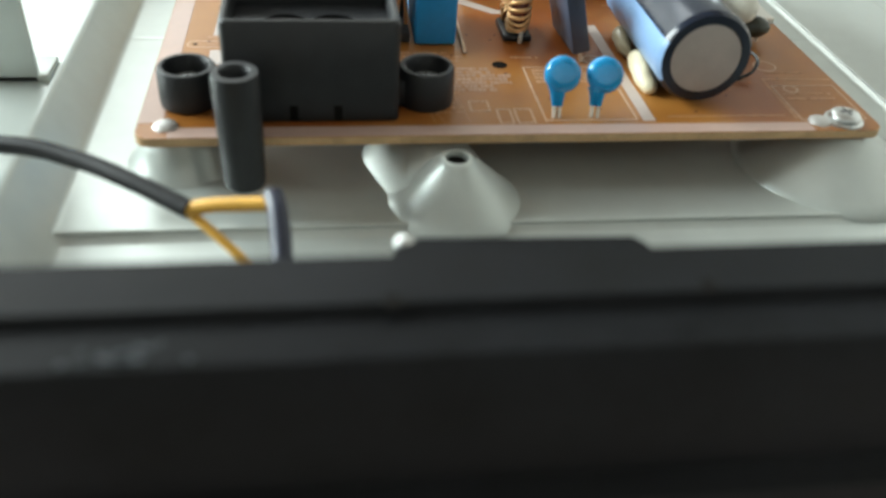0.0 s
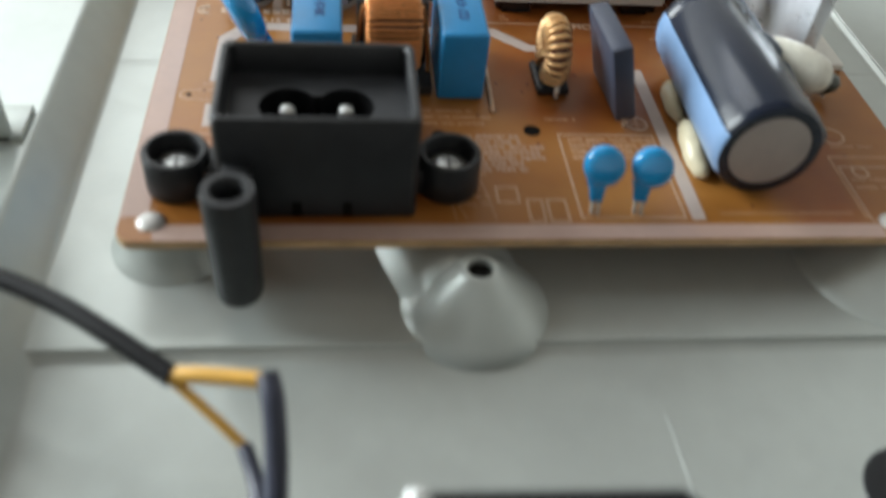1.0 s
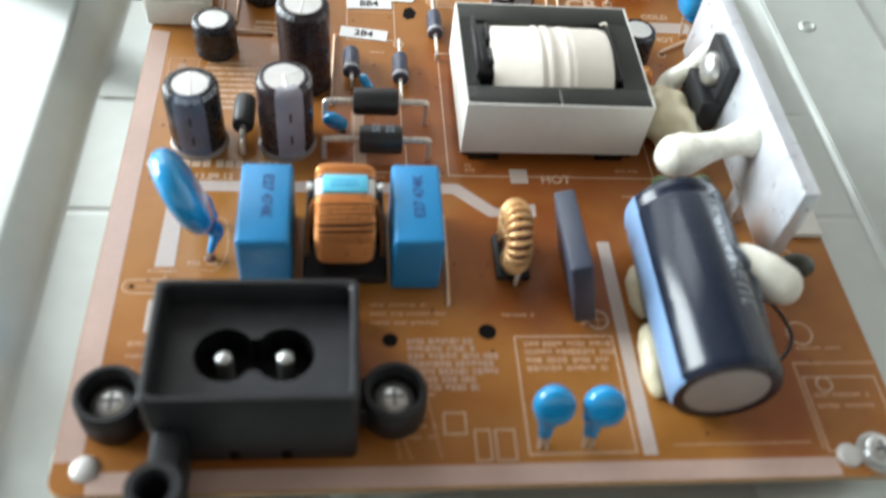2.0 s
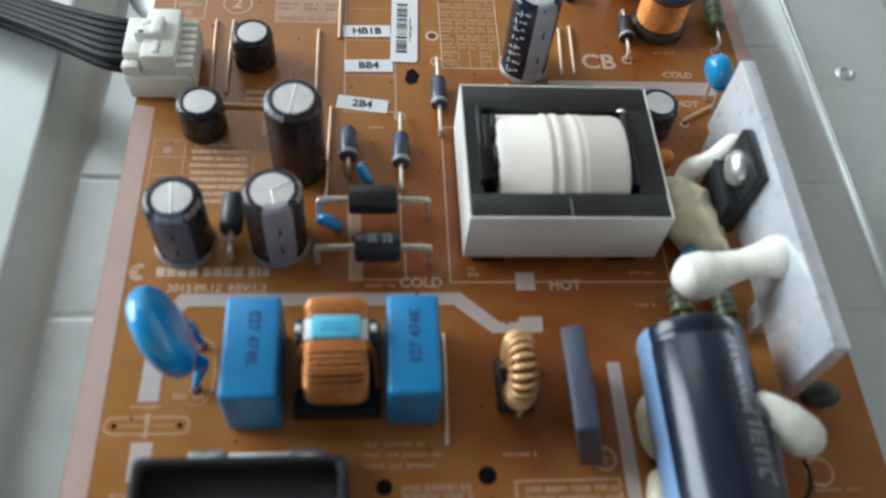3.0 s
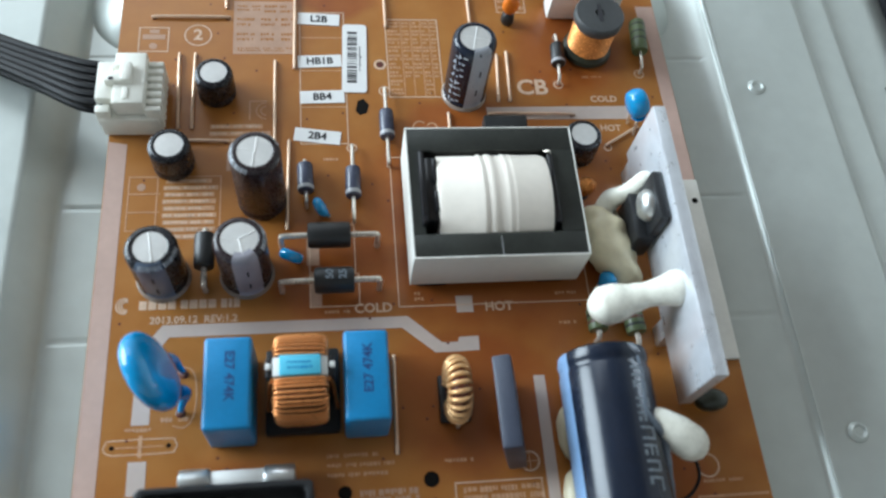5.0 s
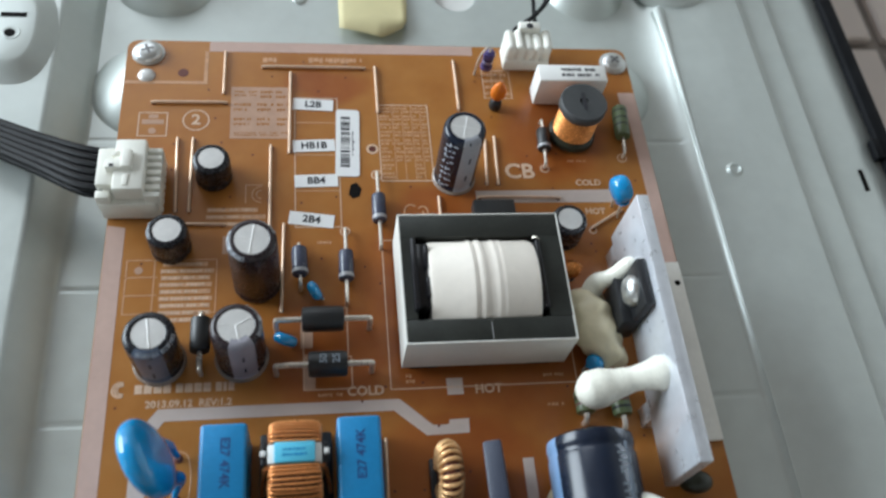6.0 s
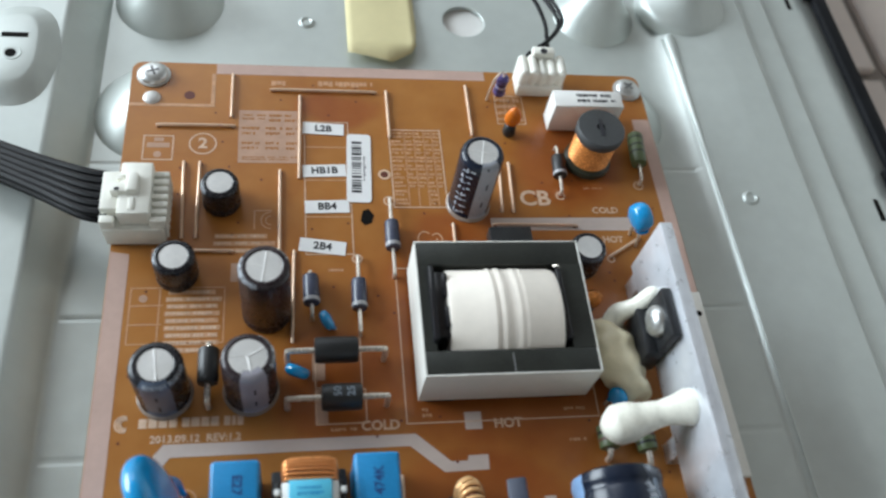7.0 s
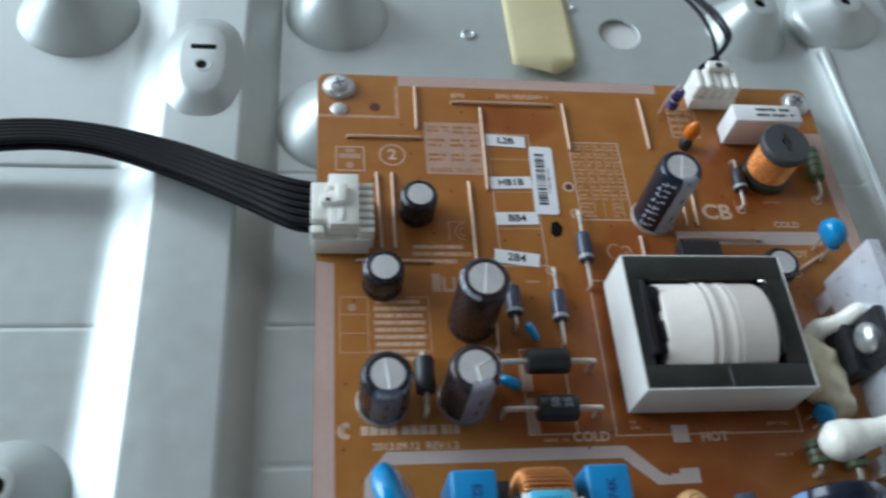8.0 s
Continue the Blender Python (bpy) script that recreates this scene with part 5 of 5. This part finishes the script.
# ---- heatsink with its transistor ----
hs = thing("heatsink", (115, 66, 0), "bare scratched aluminium plate heatsink standing on the board", "heatsink")
bm = box(bm_new(), (-1.3, -28.0, 5.6), (1.5, 30.0, 23.8), 0.25)
part("plate", bm, ALUPLATE, hs)
for y in (-14, 24):
    part("foot", box(bm_new(), (-1.2, y, -.4), (1.4, y + 4, 5.6), 0.1), ALUPLATE, hs)
ms = thing("power_transistor", (113.6, 76.4, 0), "black power transistor screwed to the heatsink", "transistor")
bm = box(bm_new(), (-4.4, -5.4, 4), (0, 5.4, 13), 0.5)
box(bm, (-2.2, -5.4, 13), (0, 5.4, 21.5), 0.5)
part("body", bm, BLACKPL, ms)
part("screw_head", lathe(bm_new(), [(3.3, 0), (3.3, -.8), (2.7, -1.7), (1.2, -2.2)], 28, (-2.2, 0, 16.8), "x"), SCREWSTEEL, ms, "steel screw head")
bm = box(bm_new(), (-4.36, -1.5, 16.55), (-3.6, 1.5, 17.05))
box(bm, (-4.365, -.25, 15.3), (-3.6, .25, 18.3))
part("cross_recess", bm, RECESS, ms)
for k in (-2.5, 0, 2.5):
    part("lead", tube(bm_new(), [(-2.2, k, 4.4), (-2.2, k, 2), (-2.2, k, -.4)], 0.45, 6, 2), SOLDER, ms)
mc = thing("insulating_sheet", (127, 69.8, 0), "off-white insulating strip lying along the heatsink", "insulator")
bm = box(bm_new(), (-4.2, -21.6, 0.1), (4.0, 21.6, 1.4), 0.2)
part("strip", bm, MICA, mc)
for y in (16,):
    part("hole", lathe(bm_new(), [(.7, 1.38), (.7, 1.46)], 14, (2.4, y, 0)), STEELDARK, mc)

# ---- beads of glue ----
def glue(label, pts, radii, material, seed, bumps=0.12):
    g = thing("glue_bead", pts[0][:2] + (0,), label, "glue")
    ob = part("bead", blob(bm_new(), pts, radii, bumps, 26, seed), material, g, "", 180)
    ob.matrix_parent_inverse = pose(-pts[0][0] * MM, -pts[0][1] * MM, 0)


glue("white bone-shaped bead of silicone bridging to the heatsink", [(96.6, 56.0, 12.0), (98.6, 56.2, 12.6), (101.0, 56.6, 13.2), (104.0, 57.0, 14.0), (107.4, 57.4, 15.2), (110.8, 57.7, 16.2), (113.6, 58, 16.8), (116.3, 58.2, 17.0)],
     [3.4, 4.0, 3.9, 3.0, 2.5, 2.9, 3.8, 4.0], GLUEWHITE, 2, 0.035)
glue("white bead of silicone on the large capacitor's flank", [(103.6, 34.6, 13.4), (106.2, 32.8, 13.4), (109.2, 30.8, 12.8), (112.4, 28.8, 11.4), (114.6, 27.6, 10)], [1.8, 2.8, 3.3, 3.5, 2.6], GLUEWHITE, 5, 0.03)
glue("cream bead of silicone under the large capacitor", [(91.4, 14.5, .8), (91.0, 18.5, 1.8), (91.2, 23, 2.6), (91.8, 27.5, 2.2)], [1.2, 2.0, 2.3, 1.4], GLUE, 7, .06)
glue("cream bead of silicone under the large capacitor", [(92, 29.5, .8), (91.4, 33, 1.6), (91.6, 36.5, 2.2), (92.2, 40, 2)], [0.8, 1.6, 1.9, 1.0], GLUE, 8, .06)
glue("cream lump of silicone around the transistor's legs", [(105, 82.5, 1.5), (105, 79.5, 4.2), (105.4, 75, 5.4), (106.2, 71, 5.4), (108.4, 68, 4.4), (111.6, 65.6, 3)],
     [3.2, 4.4, 5.2, 5.0, 4.0, 2.2], GLUE, 9, 0.32)
glue("cream string of silicone up to the transistor", [(105, 80, 5), (107, 82.6, 8), (109.4, 82.8, 11), (112, 83.4, 14), (113.4, 84.2, 16.5)], [2.6, 2.2, 1.9, 1.8, 1.6], GLUEWHITE, 11, 0.08)

oc = thing("dipped_capacitor", (121.6, 39.2, 0), "small dark olive dipped capacitor at the heatsink foot", "capacitor")
part("body", lathe(bm_new(), [(.4, 1.0), (1.8, 1.4), (2.8, 2.4), (3.0, 3.4), (2.4, 4.6), (.8, 5.4)], 24, squash=(1.2, .8)), OLIVE, oc)
part("lead", tube(bm_new(), [(1.4, 0, -.3), (1.3, 0, .8), (1.0, 0, 1.8)], .35, 6, 3), SOLDER, oc)
part("lead", tube(bm_new(), [(-1.4, 0, -.3), (-1.3, 0, .8), (-1.0, 0, 1.8)], .35, 6, 3), SOLDER, oc)

# ---- drum coil ----
dc = thing("drum_coil", (111.2, 129.9, 0), "drum coil with copper winding and dark ferrite caps", "coil")
part("foot", lathe(bm_new(), [(5.6, .1), (6.1, .6), (5.9, 1.8), (5.0, 2.4)], 36), OLIVE, dc, "dark foot")
bm = bm_new()
prof = [(3.6, 2.2)]
for k in range(10):
    z = 2.5 + k * .78
    prof += [(4.75, z), (5.25, z + .39)]
prof += [(4.7, 10.4), (3.5, 10.6)]
part("winding", lathe(bm, prof, 36), COPPERRED, dc, "copper winding", 80)
part("cap", lathe(bm_new(), [(3, 10.4), (5.6, 10.7), (5.9, 11.2), (5.9, 13.0), (5.6, 13.4), (1.2, 13.5), (1.1, 13.1)], 40), CAPGREY, dc, "grey ferrite cap")
part("cap_mark", box(bm_new(), (-.5, -2.6, 13.5), (.5, 2.6, 13.56)), INK, dc)

# ---- cement resistor ----
cr = thing("cement_resistor", (111.3, 142.0, 0), "white ceramic block resistor with printed marks", "resistor")
part("body", box(bm_new(), (-9.0, -2.6, .3), (9.0, 2.8, 10.0), 0.5), CERAMIC, cr)
bm = bars(bm_new(), -3, -1.6, 7, 1.9, 2, 10.0, 8, 0.5)
part("printed_marks", bm, INK, cr)


# ---- connectors ----
cn = thing("ribbon_connector", (5.1, 113.1, 0), "white nylon wire connector plugged in at the board edge", "connector")
bm = box(bm_new(), (-6.2, -7.4, .2), (6.2, 7.4, 6.0), 0.4)
box(bm, (-2.8, -6.2, 6.0), (3.8, 7.2, 10.6), 0.5)
box(bm, (-6.5, -4.4, 5.0), (-2.6, 5.4, 9.7), 0.4)
box(bm, (-6.6, -7.0, 3.0), (-3.6, -4.9, 8.4), 0.4)
hous = part("housing", bm, WHITE, cn)
for k in range(7):
    y = -6.9 + k * 1.95
    part("header_rib", box(bm_new(), (3.6, y, 2.2), (7.0, y + 1.2, 8.8), 0.2), WHITE, cn)
bm = box(bm_new(), (-4.4, -1.3, 9.5), (1.4, 1.1, 11.7), 0.35)
box(bm, (-1.1, -1.2, 10.4), (1.2, 3.6, 12.1), 0.45)
box(bm, (-3.4, 2.4, 9.5), (-1.8, 3.8, 10.9), 0.35)
box(bm, (-0.6, -5.2, 10.4), (0.6, -2.2, 10.9), 0.2)
part("latch", bm, WHITE, hous)
part("latch_hole", box(bm_new(), (-3.4, -1.0, 11.68), (-2.5, -.3, 11.78)), INK, hous)
for k in range(6):
    part("slot", box(bm_new(), (6.1, -6.9 + k * 1.95 + 1.25, 1), (6.3, -6.9 + k * 1.95 + 1.9, 5.8)), GLUE, cn)

wr = thing("wire_bundle", (-2, 112, 6), "flat bundle of black wires running to the white connector", "cable")
for k in range(12):
    col, row = k % 6, k // 6
    y = 119.0 - col * 1.95
    z = 4.6 + row * 2.6
    sp = (col - 2.5)
    pts = [(0, y, z), (-6, y + 1.6, z - .6), (-16, 121.2 - sp * 1.6, z - 2.2), (-32, 129.4 - sp * 1.35, z - 4.0), (-51, 135.6 - sp * 0.95, z - 4.6),
           (-70, 136.6 - sp * 1.0, z - 5.2), (-100, 133 - sp * 1.2, z - 8), (-140, 126 - sp * 1.8, z - 9)]
    ob = part("wire", tube(bm_new(), pts, 0.95, 8, 7), CABLE, wr)
    ob.matrix_parent_inverse = pose(2 * MM, -112 * MM, -6 * MM)

c2 = thing("lamp_connector", (102, 154.2, 0), "white nylon two-wire connector at the back edge", "connector")
bm = box(bm_new(), (-6.2, -3.2, .2), (6.0, 3.6, 4.0), 0.5)
box(bm, (-5.9, -2.4, 4.0), (5.7, 3.6, 8.0), 0.9)
c2h = part("housing", bm, WHITE, c2)
for k in range(5):
    part("rib", box(bm_new(), (-6.15 + k * 2.46, -2.8, 2.5), (-3.85 + k * 2.46, 3.9, 8.6 + .3 * math.sin(k * 2.1)), 1.0, 4), WHITE, c2h)
part("latch", box(bm_new(), (-2.6, 2.6, 8), (3.2, 5.2, 10.2), 0.5), WHITE, c2)
part("wire_port", lathe(bm_new(), [(.9, 0), (.9, .15)], 14, (0.2, 3.4, 10.18)), INK, c2)
wl = thing("lamp_leads", (103, 158, 6), "pair of thin dark wires leaving the back connector", "cable")
for pts in ([(98.6, 157.6, 5), (99.4, 160.2, 6), (101.8, 162.2, 6.4), (106.4, 166.2, 6.4), (109.8, 172.6, 6), (107.6, 181.2, 6), (103.4, 192, 4), (100, 206, -1)],
            [(100.6, 157.6, 5), (101.4, 160.6, 6.4), (104.6, 164, 7), (108.6, 168.6, 7), (110.8, 173.6, 6.6), (108.8, 181.6, 6.4), (104.8, 192, 4), (101.6, 206, -1)],
            [(105, 157.6, 5), (105.3, 161, 5.6), (105.6, 166.2, 5.6), (106.0, 172.6, 5.8), (104.3, 181.2, 6), (101, 192, 4), (98, 206, -1)]):
    ob = part("wire", tube(bm_new(), pts, 0.58, 8, 7), CABLE, wl)
    ob.matrix_parent_inverse = pose(-103 * MM, -158 * MM, -6 * MM)

# ---- mains inlet ----
so = thing("mains_inlet", (28.7, 15.8, 0), "black plastic two-pin mains inlet socket screwed to the board", "socket")
W, D, H = 14.4, 10.0, 18.0
bm = bm_new()


def wall_ring(bm, outer, inner, z0, z1, zf):
    """A well with a floor at zf: outer and inner outlines have the same count."""
    n = len(outer)
    ol = [bm.verts.new((x, y, z0)) for x, y in outer]
    oh0 = [bm.verts.new((x, y, z1 - .5)) for x, y in outer]
    mid = [(ox * .7 + ix * .3, oy * .7 + iy * .3) for (ox, oy), (ix, iy) in zip(outer, inner)]
    mid2 = [(ox * .3 + ix * .7, oy * .3 + iy * .7) for (ox, oy), (ix, iy) in zip(outer, inner)]
    t0 = [bm.verts.new((x, y, z1)) for x, y in mid]
    t1 = [bm.verts.new((x, y, z1)) for x, y in mid2]
    ih = [bm.verts.new((x, y, z1 - .5)) for x, y in inner]
    il = [bm.verts.new((x, y, zf)) for x, y in inner]
    for a, b in ((ol, oh0), (oh0, t0), (t0, t1), (t1, ih), (ih, il)):
        for i in range(n):
            bm.faces.new((a[i], a[(i + 1) % n], b[(i + 1) % n], b[i]))
    bm.faces.new(ol[::-1])
    return il


def eight(r=4.3, s=4.2, n=16):
    """A figure-eight outline, counter-clockwise, starting on the right."""
    out = []
    lim = math.degrees(math.acos(min(1, s * .86 / r)))
    for i in range(n):
        a = radians(-(180 - lim) + (360 - 2 * lim) * i / (n - 1))
        out.append((s + r * math.cos(a), r * math.sin(a)))
    for i in range(n):
        a = radians(lim + (360 - 2 * lim) * i / (n - 1))
        out.append((-s + r * math.cos(a), r * math.sin(a)))
    return out


il = wall_ring(bm, rounded(-W, -D, W, D, 1.2), rounded(-W + 1.3, -D + 1.3, W - 1.3, D - 1.3, 1.0), 0.3, H, 13.1)
part("shroud", bm, BLACKPL, so)
bm = bm_new()
outer = rounded(-W + 1.25, -D + 1.25, W - 1.25, D - 1.25, 1.0, 7)
e8 = [(x - .3, y) for x, y in eight(4.35, 4.1)]
ov = [bm.verts.new((x, y, 13.2)) for x, y in outer]
ev = [bm.verts.new((x, y, 13.2)) for x, y in e8]
oe = [bm.edges.new((ov[i], ov[(i + 1) % len(ov)])) for i in range(len(ov))]
ee = [bm.edges.new((ev[i], ev[(i + 1) % len(ev)])) for i in range(len(ev))]
bmesh.ops.triangle_fill(bm, use_beauty=True, use_dissolve=False, edges=oe + ee)
part("recess_floor", bm, RECESSFACE, so, "recessed face with a figure-eight well")
# well walls and floor, coloured blacker than the shroud to stand for shade
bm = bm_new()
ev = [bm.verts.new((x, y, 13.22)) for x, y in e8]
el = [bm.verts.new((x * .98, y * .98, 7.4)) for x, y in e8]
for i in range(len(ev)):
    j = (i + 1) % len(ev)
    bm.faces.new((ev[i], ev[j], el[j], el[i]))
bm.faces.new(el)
part("pin_well", bm, WELL, so, "figure-eight well, its inner shade put into a blacker colour")
for s in (-1, 1):
    part("pin", lathe(bm_new(), [(1.2, 7), (1.2, 12.4), (1.05, 12.9), (.5, 13.2)], 18, (s * 4.3 - .3, -0.3, 0)), SCREWSTEEL, so, "bright round pin")
for x in (-21.2, 19.8):
    e = lathe(bm_new(), [(4.9, .2), (5.0, .8), (4.9, 6.6), (4.6, 7.0), (4.0, 7.0), (3.7, 6.6), (3.6, 2.6)], 32, (x, -2.4, 0))
    ear = part("ear", e, BLACKPL, so)
    b2 = box(bm_new(), (min(x * .82, x * .66), -5.2, .3), (max(x * .82, x * .66), .6, 5.2), 0.4)
    part("web", b2, BLACKPL, so)
    sc = part("screw", lathe(bm_new(), [(3.5, 2.4), (3.4, 3.6), (2.7, 4.4), (1.2, 4.8)], 24, (x, -2.4, 0)), SCREWSTEEL, ear, "bright screw in the ear")
    bm = box(bm_new(), (x - 1.5, -2.65, 4.3), (x + 1.5, -2.15, 4.84))
    box(bm, (x - .25, -3.9, 4.3), (x + .25, -.9, 4.845))
    part("cross_recess", bm, RECESS, ear)
for x0 in (-4.0, 3.4):
    part("notch", box(bm_new(), (x0, -D - .04, .3), (x0 + 1.4, -D + .3, 3.2)), STEELDARK, so)
part("guide_tube", lathe(bm_new(), [(3.2, -5.5), (3.4, -4.5), (3.7, 13.4), (3.5, 14.2), (2.5, 14.2), (2.1, 13.6), (1.9, 2)], 32, (-11.4, -19.6, 0)), BLACKPL, so,
     "hollow guide tube in front of the socket")
part("tube_web", box(bm_new(), (-13.4, -17.0, .4), (-9.4, -9.6, 10.6), 0.4), BLACKPL, so)

# ---- fuse behind the inlet ----
fu = thing("fuse", (29.2, 29.0, 0), "glass tube fuse with bright end caps behind the inlet", "fuse")
part("glass", lathe(bm_new(), [(1.9, -5), (2.0, -4.8), (2.0, 4.8), (1.9, 5)], 20, (0, 0, 3.2), "x"), CERAMIC, fu)
for s in (-1, 1):
    part("cap", lathe(bm_new(), [(1.6, s * 10.4), (2.4, s * 10.2), (2.5, s * 9.6), (2.5, s * 5.2), (2.3, s * 4.8)], 24, (0, 0, 3.2), "x"), SCREWSTEEL, fu, "bright metal cap")

# ---- paper labels ----
for x, y, tx, tn, w in ((45.7, 138.9, "L2B", -3, 5.0), (45.7, 126.2, "HB1B", 2, 5.1), (46.1, 115.9, "BB4", 1.5, 5.1), (44.8, 105.1, "2B4", -8, 5.2)):
    lb = thing("paper_label", (x, y, 0.1), "small white paper label printed with a code", "label", "code labels", tn)
    sheet_paper = part("paper", box(bm_new(), (-w, -1.75, 0), (w, 1.75, 0.08)), PAPER, lb)
    letters("lettering", tx, 0, 0, 0.11, 1.9, INK, sheet_paper)
lb = thing("barcode_label", (53.9, 127.2, 0.12), "white rounded barcode label stuck on the board", "label", turn=-2)
bar_paper = part("paper", prism(bm_new(), rounded(-2.9, -10.1, 2.9, 10.1, .9), 0, 0.1), PAPER, lb)
bm = bm_new()
rnd = random.Random(12)
y = -7.4
while y < 7.6:
    w = rnd.choice((0.2, 0.3, 0.45, 0.7))
    box(bm, (-1.7, y, .1), (0.6, y + w, .13))
    y += w + rnd.choice((0.2, 0.3, 0.5))
part("barcode", bm, INK, bar_paper)
part("barcode_digits", bars(bm_new(), 1.1, -4, 1.7, 3.5, 10, .1, 4, .6), INK, bar_paper)

# ---- yellow note on the chassis ----
nt = thing("paper_note", (63.6, 195.6, ZF - 2.1), "torn yellow note paper stuck on the chassis", "note")
bm = bm_new()
nx, ny = 10, 14
grid = {}
for i in range(nx + 1):
    for j in range(ny + 1):
        u, v = i / nx, j / ny
        x = -10 + 20 * u
        y = -22 + 80 * v
        if j == 0:
            y += float(np.interp(u, [0, .12, .62, .9, 1], [1.0, .4, -2.4, 1.6, 4.6]))
        elif j == 1:
            y += 0.6
        if i == nx and j < 2:
            x -= 0.5
        z = 0.3 + 2.2 * (1 - v) ** 3 + 0.25 * math.sin(u * 5)
        grid[i, j] = bm.verts.new((x, y, z))
for i in range(nx):
    for j in range(ny):
        bm.faces.new((grid[i, j], grid[i + 1, j], grid[i + 1, j + 1], grid[i, j + 1]))
ob = part("paper", bm, POSTIT, nt, "", 60)
md = ob.modifiers.new("thickness", "SOLIDIFY")
md.thickness = 0.0001

# ---- floor tiles ----
flo = bpy.data.objects["floor"]
tile_mesh = None
for i in range(-4, 5):
    for j in range(-4, 5):
        if tile_mesh is None:
            ob = finish("tile", box(bm_new(), (-197.5, -197.5, -4), (197.5, 197.5, 0), 0.8, 1), FLOORTILE)
            tile_mesh = ob.data
        else:
            ob = new("tile", tile_mesh)
        ob.parent = flo
        ob.location = ((i * 400 + 60) * MM, (j * 400 + 10) * MM, FLOORZ * MM)
